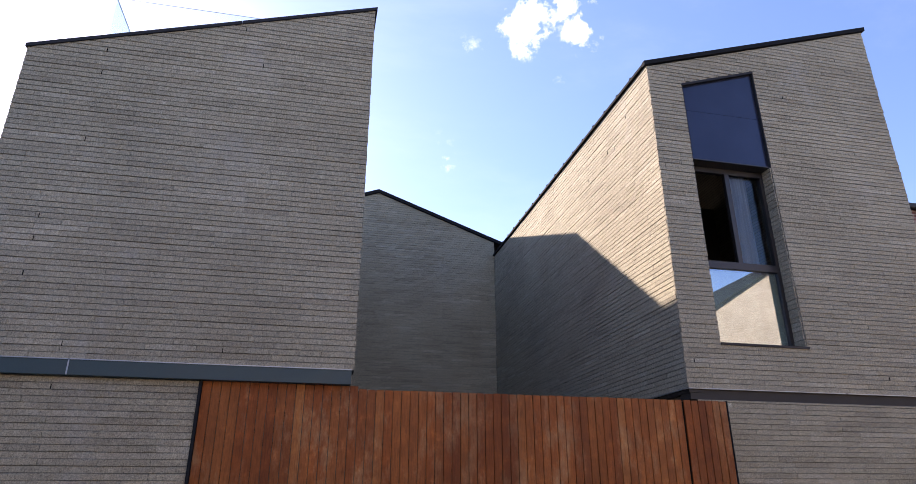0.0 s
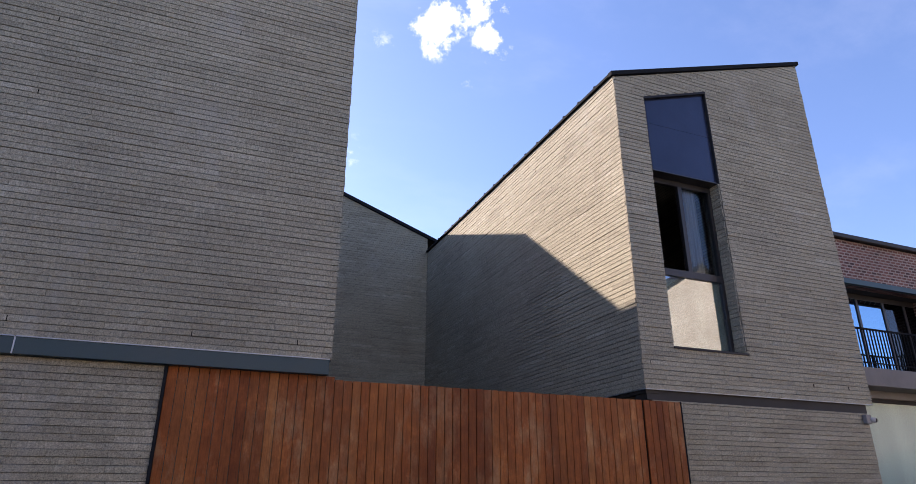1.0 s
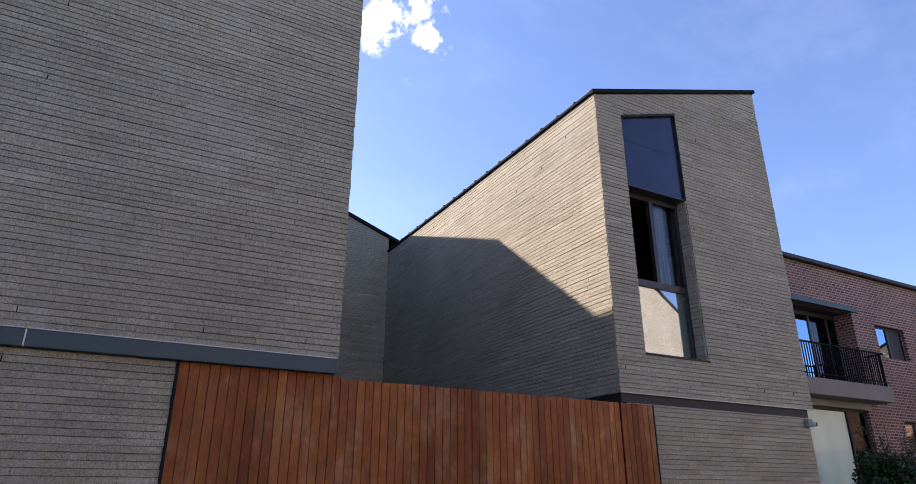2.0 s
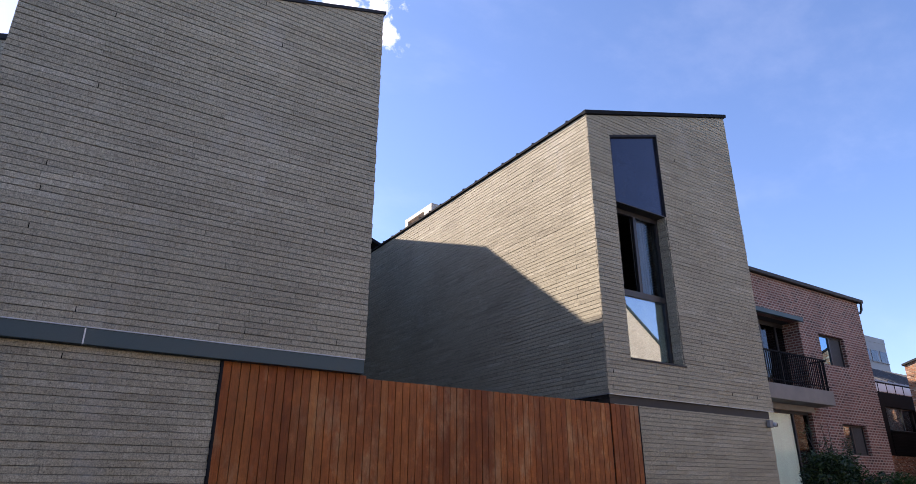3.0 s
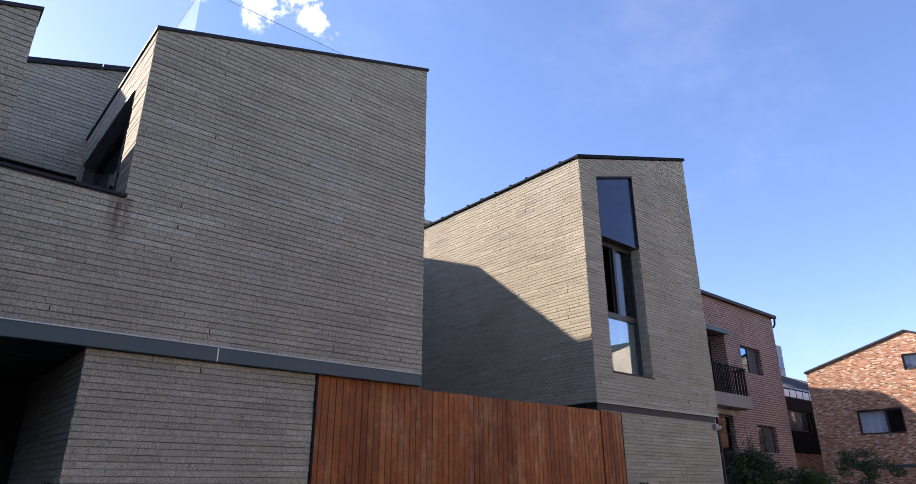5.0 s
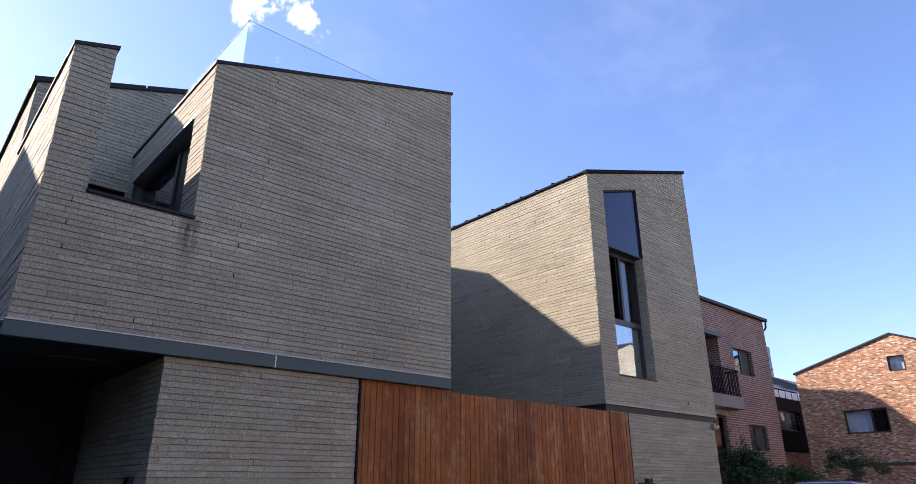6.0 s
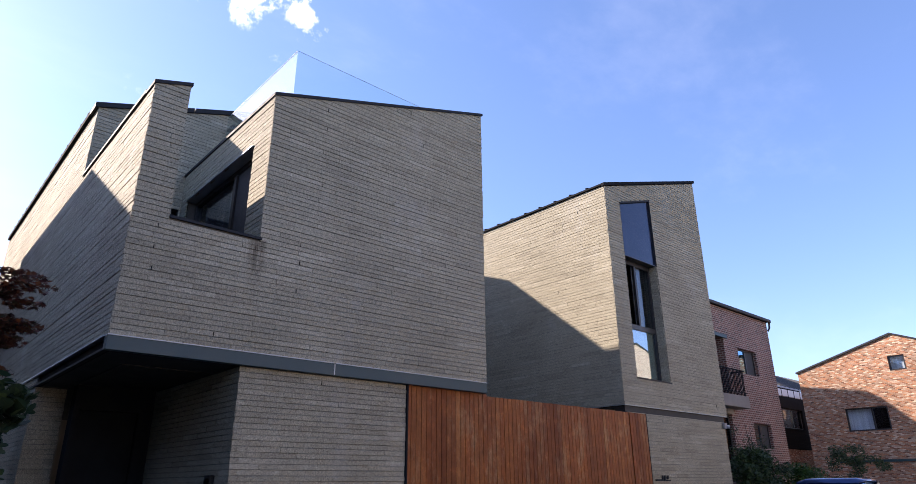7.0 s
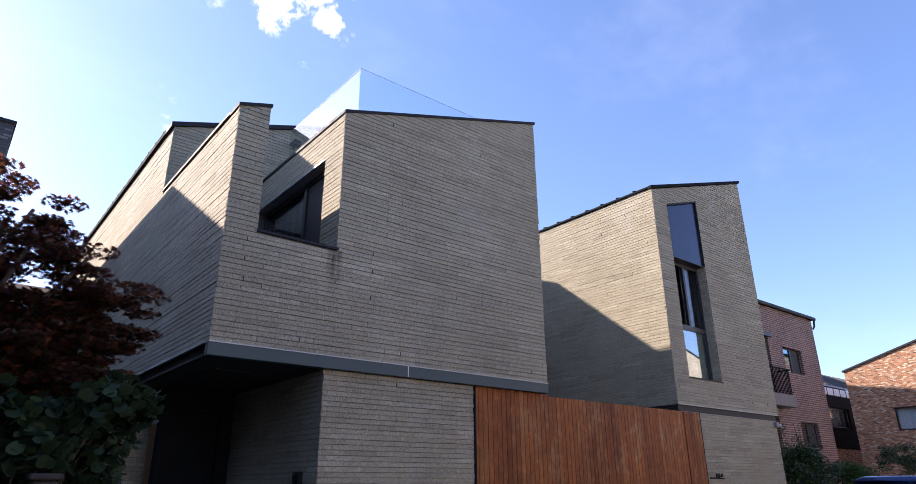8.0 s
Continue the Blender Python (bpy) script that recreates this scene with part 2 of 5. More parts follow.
def timber(name, tones):
    """Oiled hardwood boards: long grain up the board, each board of its own tone, grey wear and pale rub marks."""
    m, nt, b = mat_base(name)
    rnd = nt.nodes.new("ShaderNodeObjectInfo").outputs["Random"]
    tone = ramp(nt, rnd, [(i / (len(tones) - 1), c) for i, c in enumerate(tones)])
    long_place, place = world_place(nt, (1, 1, 0.07)), world_place(nt, (1, 1, 0.35))
    add = nt.nodes.new("ShaderNodeVectorMath")
    add.operation = "ADD"
    sc = nt.nodes.new("ShaderNodeCombineXYZ")
    off = nt.nodes.new("ShaderNodeMath")
    off.operation = "MULTIPLY"
    off.inputs[1].default_value = 37.0
    nt.links.new(rnd, off.inputs[0])
    nt.links.new(off.outputs[0], sc.inputs["Z"])
    nt.links.new(long_place, add.inputs[0])
    nt.links.new(sc.outputs["Vector"], add.inputs[1])
    grain = node(nt, "ShaderNodeTexNoise", Scale=75.0, Detail=6.0, Roughness=0.65)
    wear = node(nt, "ShaderNodeTexNoise", Scale=3.4, Detail=8.0, Roughness=0.78)
    nt.links.new(add.outputs["Vector"], grain.inputs["Vector"])
    nt.links.new(place, wear.inputs["Vector"])
    col = mixed(nt, "MULTIPLY", 1.0, tone, ramp(nt, grain.outputs["Fac"], [(0.28, (0.6, 0.56, 0.54)), (0.5, (1.0, 1.0, 1.0)), (0.75, (1.22, 1.2, 1.16))]))
    col = mixed(nt, "MIX", ramp(nt, wear.outputs["Fac"], [(0.51, (0, 0, 0)), (0.66, (0.7, 0.7, 0.7))]), col, (0.35, 0.19, 0.09))
    broad = node(nt, "ShaderNodeTexNoise", Scale=1.1, Detail=3.0, Roughness=0.55)
    nt.links.new(world_place(nt, (1, 1, 0.25)), broad.inputs["Vector"])
    col = mixed(nt, "MULTIPLY", 1.0, col, ramp(nt, broad.outputs["Fac"], [(0.36, (0.8, 0.76, 0.74)), (0.5, (1.0, 1.0, 1.0)), (0.66, (1.28, 1.4, 1.45))]))
    patch = node(nt, "ShaderNodeTexNoise", Scale=5.5, Detail=7.0, Roughness=0.75)
    nt.links.new(world_place(nt, (1, 1, 0.8)), patch.inputs["Vector"])
    col = mixed(nt, "MULTIPLY", 0.8, col, ramp(nt, patch.outputs["Fac"], [(0.34, (0.7, 0.68, 0.67)), (0.54, (1.0, 1.0, 1.0)), (0.68, (1.55, 1.65, 1.7))]))
    nt.links.new(col, b.inputs["Base Color"])
    b.inputs["Roughness"].default_value = 0.6
    b.inputs["Specular IOR Level"].default_value = 0.22
    bump(nt, b, grain.outputs["Fac"], 0.25, 0.003)
    return m


def coated(name, tint, share, coat=(0.9, 0.94, 1.0)):
    """Solar-control glass: a mirror coat over a tinted, see-through pane."""
    m, nt, b = mat_base(name)
    nt.nodes.remove(b)
    clear = node(nt, "ShaderNodeBsdfTransparent", Color=(*tint, 1))
    gl = node(nt, "ShaderNodeBsdfGlossy", Color=(*coat, 1), Roughness=0.004)
    fr = node(nt, "ShaderNodeLayerWeight", Blend=0.5)
    pw = nt.nodes.new("ShaderNodeMath")
    pw.operation = "POWER"
    pw.inputs[1].default_value = 4.5
    nt.links.new(fr.outputs["Facing"], pw.inputs[0])
    mr = node(nt, "ShaderNodeMapRange", From_Min=0.0, From_Max=1.0, To_Min=share, To_Max=1.0)
    nt.links.new(pw.outputs[0], mr.inputs["Value"])
    mx = nt.nodes.new("ShaderNodeMixShader")
    nt.links.new(mr.outputs["Result"], mx.inputs["Fac"])
    nt.links.new(clear.outputs[0], mx.inputs[1])
    nt.links.new(gl.outputs[0], mx.inputs[2])
    nt.links.new(mx.outputs[0], nt.nodes["Material Output"].inputs["Surface"])
    return m


def leafy(name, tones, translucent=0.35, rough=0.5):
    m, nt, b = mat_base(name)
    rnd = nt.nodes.new("ShaderNodeNewGeometry").outputs["Random Per Island"]
    col = ramp(nt, rnd, [(i / (len(tones) - 1), c) for i, c in enumerate(tones)])
    nt.links.new(col, b.inputs["Base Color"])
    b.inputs["Roughness"].default_value = rough
    tr = nt.nodes.new("ShaderNodeBsdfTranslucent")
    nt.links.new(col, tr.inputs["Color"])
    mx = nt.nodes.new("ShaderNodeMixShader")
    mx.inputs["Fac"].default_value = translucent
    nt.links.new(b.outputs[0], mx.inputs[1])
    nt.links.new(tr.outputs[0], mx.inputs[2])
    nt.links.new(mx.outputs[0], nt.nodes["Material Output"].inputs["Surface"])
    return m


def fabric(name, color, fold=9.0):
    """Sheer curtain cloth with soft upright folds."""
    m, nt, b = mat_base(name)
    place = world_place(nt, (1, 1, 0.05))
    wv = node(nt, "ShaderNodeTexNoise", Scale=fold, Detail=2.0)
    nt.links.new(place, wv.inputs["Vector"])
    nt.links.new(ramp(nt, wv.outputs["Fac"], [(0.3, tuple(c * 0.7 for c in color)), (0.7, color)]), b.inputs["Base Color"])
    b.inputs["Roughness"].default_value = 0.9
    return m


M = {}
M["brick"] = long_brick("long_brick", True)
M["brick_rest"] = long_brick("long_brick_rest", False)
M["mortar"] = plain("dark_mortar", (0.085, 0.078, 0.066), 0.95, 0, 0.2, 8, 0.5, 120)
M["slab"] = plain("grey_render", (0.2, 0.18, 0.16), 0.9, 0, 0.1, 3, 0.3)
M["fascia"] = plain("blue_grey_coated_steel", (0.018, 0.047, 0.054), 0.5, 0.0, 0.1, 3, 0.05)
M["fascia_edge"] = plain("pale_steel_edge", (0.34, 0.37, 0.4), 0.35, 0.6, 0.08, 5)
M["dark_metal"] = plain("charcoal_sheet_metal", (0.022, 0.023, 0.026), 0.72, 0.0, 0.15, 5, 0.05)
M["roof_and_shade_black"] = plain("matte_black_roof_sheet_and_shade", (0.016, 0.017, 0.019), 0.9, 0, 0.15, 5)
M["void"] = plain("open_joint", (0.006, 0.006, 0.006), 1.0, 0, 0.1, 5)
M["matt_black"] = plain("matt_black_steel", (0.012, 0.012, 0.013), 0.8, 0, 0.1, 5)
for key, spec in (("roof_and_shade_black", 0.06), ("void", 0.06), ("matt_black", 0.06), ("dark_metal", 0.2)):
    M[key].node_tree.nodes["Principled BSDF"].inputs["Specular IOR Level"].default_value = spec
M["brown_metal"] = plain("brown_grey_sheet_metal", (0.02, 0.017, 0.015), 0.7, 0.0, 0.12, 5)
M["frame"] = plain("black_brown_window_frame", (0.035, 0.031, 0.03), 0.38, 0.3, 0.1, 6)
# room surfaces coloured dark, so the lack of light indoors is painted in
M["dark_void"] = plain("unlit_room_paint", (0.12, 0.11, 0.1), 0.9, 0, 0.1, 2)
# shade under the porch and loggia ceilings is painted in as near-black board
M["soffit"] = plain("shade_black_soffit_board", (0.016, 0.016, 0.018), 0.8, 0, 0.15, 3)
M["panel"] = plain("blue_black_glossy_panel", (0.03, 0.035, 0.06), 0.16, 0.45, 0.15, 1.2)
M["gate"] = timber("gate_hardwood", [(0.19, 0.05, 0.011), (0.25, 0.07, 0.015), (0.21, 0.061, 0.015), (0.28, 0.091, 0.022), (0.24, 0.062, 0.012), (0.31, 0.112, 0.03)])
M["clear"] = coated("clear_glass", (0.93, 0.96, 0.95), 0.025)
M["coat"] = coated("reflective_glass", (0.78, 0.83, 0.8), 0.27)
M["dark_glass"] = coated("dark_tinted_glass", (0.3, 0.31, 0.33), 0.035)
M["terrace_glass"] = coated("terrace_glass", (0.86, 0.89, 0.9), 0.06)
M["guard_glass"] = coated("balustrade_glass", (0.88, 0.93, 0.93), 0.055)
M["blue_glass"] = coated("blue_reflective_glass", (0.1, 0.12, 0.15), 0.5, (0.42, 0.68, 0.9))
M["curtain"] = fabric("sheer_curtain", (0.5, 0.53, 0.62))
M["blind"] = fabric("pale_green_blind", (0.62, 0.68, 0.58), 2.0)
M["pale_blind"] = fabric("pale_green_cloth", (0.88, 0.93, 0.77), 1.5)
M["insect_screen"] = plain("charcoal_insect_screen", (0.03, 0.03, 0.031), 0.75, 0, 0.1, 9, 0.3, 200)
M["red_brick"] = coursed("red_brown_brickwork", [(0.05, 0.022, 0.018), (0.135, 0.05, 0.037), (0.18, 0.072, 0.052), (0.105, 0.038, 0.029)], (0.3, 0.235, 0.195), (0.23, 0.098), 0.02)
M["old_brick"] = coursed("rustic_reclaimed_brickwork", [(0.07, 0.028, 0.016), (0.32, 0.115, 0.048), (0.4, 0.175, 0.08), (0.17, 0.055, 0.028), (0.6, 0.46, 0.33), (0.28, 0.095, 0.044)], (0.3, 0.23, 0.16), (0.17, 0.064), 0.011, mottled=0.6)
M["beige_brick"] = coursed("beige_brickwork", [(0.46, 0.39, 0.3), (0.55, 0.48, 0.38), (0.6, 0.53, 0.43)], (0.42, 0.37, 0.3), (0.23, 0.067), 0.01)
M["dark_brick"] = coursed("charcoal_brickwork", [(0.05, 0.05, 0.052), (0.09, 0.088, 0.086), (0.2, 0.19, 0.18)], (0.06, 0.06, 0.06), (0.24, 0.067), 0.01)
M["grey_brick_far"] = coursed("grey_brickwork", [(0.24, 0.218, 0.162), (0.29, 0.265, 0.198), (0.32, 0.292, 0.222)], (0.12, 0.11, 0.095), (0.56, 0.07), 0.006)
M["concrete"] = plain("pale_concrete", (0.24, 0.225, 0.21), 0.8, 0, 0.12, 2.5, 0.2)
M["seam_roof"] = plain("grey_standing_seam_sheet", (0.36, 0.355, 0.35), 0.65, 0.0, 0.1, 1.5)
M["seam_dark"] = plain("dark_roof_seam", (0.07, 0.07, 0.072), 0.7)
M["glass_edge"] = plain("polished_glass_edge", (0.42, 0.52, 0.54), 0.2)
M["cream_wall"] = plain("cream_render", (0.4, 0.36, 0.31), 0.8, 0, 0.06, 1.0, 0.1)
M["pale_panel"] = plain("pale_grey_facade_panel", (0.3, 0.3, 0.29), 0.7, 0, 0.06, 0.6)
M["frosted"] = plain("obscured_white_glass", (0.55, 0.58, 0.6), 0.35, 0, 0.05, 2.0)
M["white_wall"] = plain("white_render", (0.72, 0.7, 0.66), 0.8, 0, 0.06, 1.0, 0.1)
M["tan_wall"] = plain("tan_panel", (0.42, 0.27, 0.16), 0.7, 0, 0.1, 1.5)
M["asphalt"] = plain("asphalt", (0.05, 0.05, 0.052), 0.9, 0, 0.25, 1.2, 0.7, 90)
M["paving"] = plain("street_ground", (0.15, 0.144, 0.133), 0.9, 0, 0.2, 0.4, 0.5, 40)
M["bark"] = plain("dark_bark", (0.07, 0.052, 0.042), 0.9, 0, 0.3, 9, 0.8, 50)
M["maple"] = leafy("dark_red_maple_leaf", [(0.04, 0.016, 0.014), (0.08, 0.026, 0.02), (0.13, 0.04, 0.026), (0.06, 0.05, 0.024), (0.28, 0.08, 0.03)], 0.5)
M["green"] = leafy("green_leaf", [(0.022, 0.042, 0.02), (0.036, 0.066, 0.028), (0.028, 0.052, 0.024), (0.055, 0.085, 0.03)], 0.25)
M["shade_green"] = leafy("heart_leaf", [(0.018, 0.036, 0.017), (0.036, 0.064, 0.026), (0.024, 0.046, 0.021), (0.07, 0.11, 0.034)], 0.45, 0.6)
M["dark_green"] = leafy("dark_shrub_leaf", [(0.014, 0.032, 0.012), (0.034, 0.062, 0.02), (0.06, 0.1, 0.032)], 0.3)
M["bright_green"] = leafy("sunlit_shrub_leaf", [(0.03, 0.07, 0.015), (0.06, 0.12, 0.025), (0.045, 0.09, 0.02)], 0.35)
M["white_plastic"] = plain("white_plastic", (0.42, 0.42, 0.41), 0.5)
M["black"] = plain("black_plastic", (0.015, 0.015, 0.016), 0.3)
M["car_paint"] = plain("dark_blue_car_paint", (0.03, 0.055, 0.15), 0.1, 0.5, 0.05, 1)
M["tyre"] = plain("tyre_rubber", (0.02, 0.02, 0.02), 0.85)
M["chrome"] = plain("bright_metal_trim", (0.6, 0.6, 0.62), 0.15, 1.0, 0.03)
M["pot"] = plain("weathered_brown_pot", (0.04, 0.033, 0.028), 0.85, 0, 0.2, 8, 0.3)

# ---------------------------------------------------------------- mesh helpers
def thing(name, label, category, at=(0, 0, 0), group="", kind=""):
    e = new(name)
    e.empty_display_size = 0.2
    e.matrix_basis = Matrix.Translation(at)
    return tagged(e, label, category, group, kind)


def part(name, bm, material, parent=None, label="", smooth=False, kind=""):
    """Link a bmesh, given in world coordinates, as one mesh object under a thing or a part."""
    me = bpy.data.meshes.new(name)
    bmesh.ops.recalc_face_normals(bm, faces=bm.faces)
    bm.to_mesh(me)
    bm.free()
    me.materials.append(material)
    if smooth:
        for p in me.polygons:
            p.use_smooth = True
    ob = new(name, me)
    if parent is not None:
        bpy.context.view_layer.update()
        ob.parent = parent
        ob.matrix_parent_inverse = parent.matrix_world.inverted()
    if label or kind:
        tagged(ob, label, "", "", kind)
    return ob


def add_box(bm, x0, x1, y0, y1, z0, z1, bevel=0.0):
    made = bmesh.ops.create_cube(bm, size=1.0)["verts"]
    for v in made:
        v.co = Vector((x0 + (v.co.x + 0.5) * (x1 - x0), y0 + (v.co.y + 0.5) * (y1 - y0), z0 + (v.co.z + 0.5) * (z1 - z0)))
    if bevel:
        edges = list({e for v in made for e in v.link_edges})
        bmesh.ops.bevel(bm, geom=edges, offset=bevel, segments=1, affect="EDGES")
    return bm


def box(x0, x1, y0, y1, z0, z1, bevel=0.0):
    return add_box(bmesh.new(), x0, x1, y0, y1, z0, z1, bevel)


def add_rod(bm, a, b, r0, r1=None, sides=8):
    a, b = Vector(a), Vector(b)
    r1 = r0 if r1 is None else r1
    d = b - a
    made = bmesh.ops.create_cone(bm, cap_ends=True, segments=sides, radius1=r0, radius2=r1, depth=d.length)["verts"]
    m = Matrix.Translation((a + b) / 2) @ d.to_track_quat("Z", "Y").to_matrix().to_4x4()
    bmesh.ops.transform(bm, matrix=m, verts=made)
    return bm


class Plane:
    """A wall's own axes: u level along it, z up, and n out of its face."""

    def __init__(self, origin, u, n):
        self.o, self.u, self.n = Vector(origin), Vector(u), Vector(n)

    def at(self, u, z, d=0.0):
        return self.o + self.u * u + self.n * d + Vector((0, 0, z))


def slab(pl, outline, thick, holes=(), face=-0.013):
    """A wall of any outline in (u, z), with openings cut through, its face set back behind the bricks."""
    bm = bmesh.new()
    for loop in (outline, *holes):
        vs = [bm.verts.new(pl.at(u, z, face)) for u, z in loop]
        for i in range(len(vs)):
            bm.edges.new((vs[i], vs[(i + 1) % len(vs)]))
    bmesh.ops.triangle_fill(bm, use_beauty=True, edges=bm.edges[:])
    ex = bmesh.ops.extrude_face_region(bm, geom=bm.faces[:])
    bmesh.ops.translate(bm, vec=-pl.n * (thick + face), verts=[g for g in ex["geom"] if isinstance(g, bmesh.types.BMVert)])
    return bm


def strip(pl, a, b, below, above, d0, d1):
    """A straight cap or trim from a to b in (u, z), with its height and depth range."""
    bm = bmesh.new()
    vs = [bm.verts.new(pl.at(u, z + h, d)) for u, z in (a, b) for h, d in ((-below, d0), (-below, d1), (above, d1), (above, d0))]
    for f in ((0, 1, 2, 3), (7, 6, 5, 4), (0, 4, 5, 1), (1, 5, 6, 2), (2, 6, 7, 3), (3, 7, 4, 0)):
        bm.faces.new([vs[i] for i in f])
    return bm


def clip_poly(poly, planes):
    """Keep the part of a convex polygon where a*u + b*z <= c for each plane."""
    for a, b, c in planes:
        out = []
        for i, p in enumerate(poly):
            q = poly[(i + 1) % len(poly)]
            dp, dq = a * p[0] + b * p[1] - c, a * q[0] + b * q[1] - c
            if dp <= 0:
                out.append(p)
            if dp * dq < 0:
                t = dp / (dp - dq)
                out.append((p[0] + t * (q[0] - p[0]), p[1] + t * (q[1] - p[1])))
        poly = out
        if len(poly) < 3:
            return []
    return poly


COURSE, BED, DEEP, LONG = 0.07, 0.0036, 0.03, 0.56
EDGE, UPPER, UNDER = 0.0095, 0.0068, 0.0006      # rounded upper edge of each brick: depth, height; and its sharp lower edge
brick_meshes = {}


def brick_mesh(length):
    """One brick, shared by all of its length: chamfered face, along +x, face towards -y."""
    key = round(length, 2)
    if key not in brick_meshes:
        h, c, e = COURSE - BED, EDGE, 0.0007
        v = [(0, DEEP, 0), (key, DEEP, 0), (key, DEEP, h), (0, DEEP, h), (0, c, 0), (key, c, 0), (key, c, h), (0, c, h),
             (e, 0, UNDER), (key - e, 0, UNDER), (key - e, 0, h - UPPER), (e, 0, h - UPPER)]
        f = [(0, 1, 5, 4), (1, 2, 6, 5), (2, 3, 7, 6), (3, 0, 4, 7), (4, 5, 9, 8), (5, 6, 10, 9), (6, 7, 11, 10), (7, 4, 8, 11), (8, 9, 10, 11)]
        me = bpy.data.meshes.new("brick")
        me.from_pydata(v, [], f)
        me.materials.append(M["brick"])
        brick_meshes[key] = me
    return brick_meshes[key]


coats = []


def brick_coat(wall, pl, u0, u1, z0, z1, holes=(), planes=(), near=None, seed=1):
    """Remember a brick face to lay: rectangular range, holes (u0, u1, z0, top at u0, top at u1), clipping half-planes, and the
    stretch (u0, u1, z0, z1) whose bricks stand as single pieces."""
    coats.append((wall, pl, u0, u1, z0, z1, holes, planes, near, seed))


def lay(wall, pl, u0, u1, z0, z1, holes, planes, near, seed):
    rng = random.Random(seed)
    verts, faces, singles = [], [], 0
    turn = Matrix((pl.u, -pl.n, Vector((0, 0, 1)))).transposed().to_4x4()
    flip = turn.determinant() < 0
    rows = int(math.ceil((z1 - z0) / COURSE))
    for r in range(rows):
        za = z0 + r * COURSE
        zb, zm = za + COURSE - BED, za + COURSE / 2
        row_lift = rng.uniform(-0.0013, 0.0013)
        row_out = rng.uniform(-0.0032, 0.0032)
        spans = [(u0, u1)]
        for h0, h1, hz0, t0, t1 in holes:
            if zm < hz0 or zm > max(t0, t1):
                continue
            a, b = h0, h1
            if t1 > t0 and zm > t0:
                a = h0 + (h1 - h0) * (zm - t0) / (t1 - t0)
            spans = [s for lo, hi in spans for s in ((lo, min(hi, a)), (max(lo, b), hi)) if s[1] - s[0] > 0.03]
        for lo, hi in spans:
            u = lo + (rng.uniform(-0.006, 0.007) if lo == u0 else 0.0)
            hi -= rng.uniform(-0.006, 0.007) if hi == u1 else 0.0
            shift = 0.13 + (0.27 if r % 2 == 0 else 0.0)
            while u < hi - 0.005:
                want = shift + LONG * math.floor((u - shift + 0.09) / LONG + 1) + rng.uniform(-0.025, 0.025)
                end = round(want, 2) if hi - want > 0.07 else hi
                gap = 0.0005 if rng.random() < 0.75 else 0.003
                ln = end - u - (gap if end < hi - 1e-6 else 0)
                proud = row_out + rng.uniform(-0.0022, 0.0022)
                lift = row_lift + rng.uniform(-0.0006, 0.0006)
                tilt, yaw = rng.uniform(-0.0045, 0.0045), rng.uniform(-0.006, 0.006)
                rect = [(u, za), (u + ln, za), (u + ln, zb), (u, zb)]
                cut = clip_poly(rect, planes) if planes else rect
                if len(cut) >= 3:
                    whole = cut == rect
                    mid = u + ln / 2
                    if near and whole and not flip and singles < 300 and near[0] <= mid <= near[1] and near[2] <= zm <= near[3]:
                        ob = bpy.data.objects.new("brick", brick_mesh(ln))
                        scene.collection.objects.link(ob)
                        ob.parent = wall
                        ob.matrix_basis = Matrix.Translation(pl.at(u, za + lift, proud)) @ turn @ Matrix.Translation((ln / 2, 0, 0)) @ Matrix.Rotation(-tilt, 4, "Y") @ Matrix.Rotation(-yaw, 4, "Z") @ Matrix.Translation((-ln / 2, 0, 0)) @ Matrix.Diagonal((ln / round(ln, 2), 1, 1, 1))
                        singles += 1
                    else:
                        cu, cz = sum(p[0] for p in cut) / len(cut), sum(p[1] for p in cut) / len(cut)
                        n0, k = len(verts), len(cut)
                        for ring, (d, inset) in enumerate(((-DEEP, 0.0), (proud - EDGE, 0.0), (proud, 1.0))):
                            for pu, pz in cut:
                                du, dz = cu - pu, cz - pz
                                pu2 = pu + (math.copysign(min(0.0007, abs(du)), du) if inset else 0)
                                pz2 = pz + (math.copysign(min(UPPER if dz < 0 else UNDER, abs(dz)), dz) if inset else 0)
                                verts.append(pl.at(pu2, pz2 + lift + tilt * (pu2 - mid), d + yaw * (pu2 - mid)))
                        for ring in (0, 1):
                            for i in range(k):
                                j = (i + 1) % k
                                q = (n0 + ring * k + i, n0 + ring * k + j, n0 + (ring + 1) * k + j, n0 + (ring + 1) * k + i)
                                faces.append(q[::-1] if flip else q)
                        top = tuple(n0 + 2 * k + i for i in range(k))
                        faces.append(top[::-1] if flip else top)
                u = end
    if faces:
        me = bpy.data.meshes.new("brickwork")
        me.from_pydata([tuple(v) for v in verts], [], faces)
        me.materials.append(M["brick_rest"])
        ob = bpy.data.objects.new("brickwork", me)
        scene.collection.objects.link(ob)
        ob.parent = wall
        ob["kind"] = "stuff"

# ---------------------------------------------------------------- ground
GROUND = -0.1
bm = bmesh.new()
bmesh.ops.create_grid(bm, x_segments=8, y_segments=8, size=900)
bmesh.ops.translate(bm, vec=(0, 0, GROUND), verts=bm.verts[:])
tagged(part("ground", bm, M["paving"]), "pale grey paved ground of the neighbourhood", "ground", "", "structure")
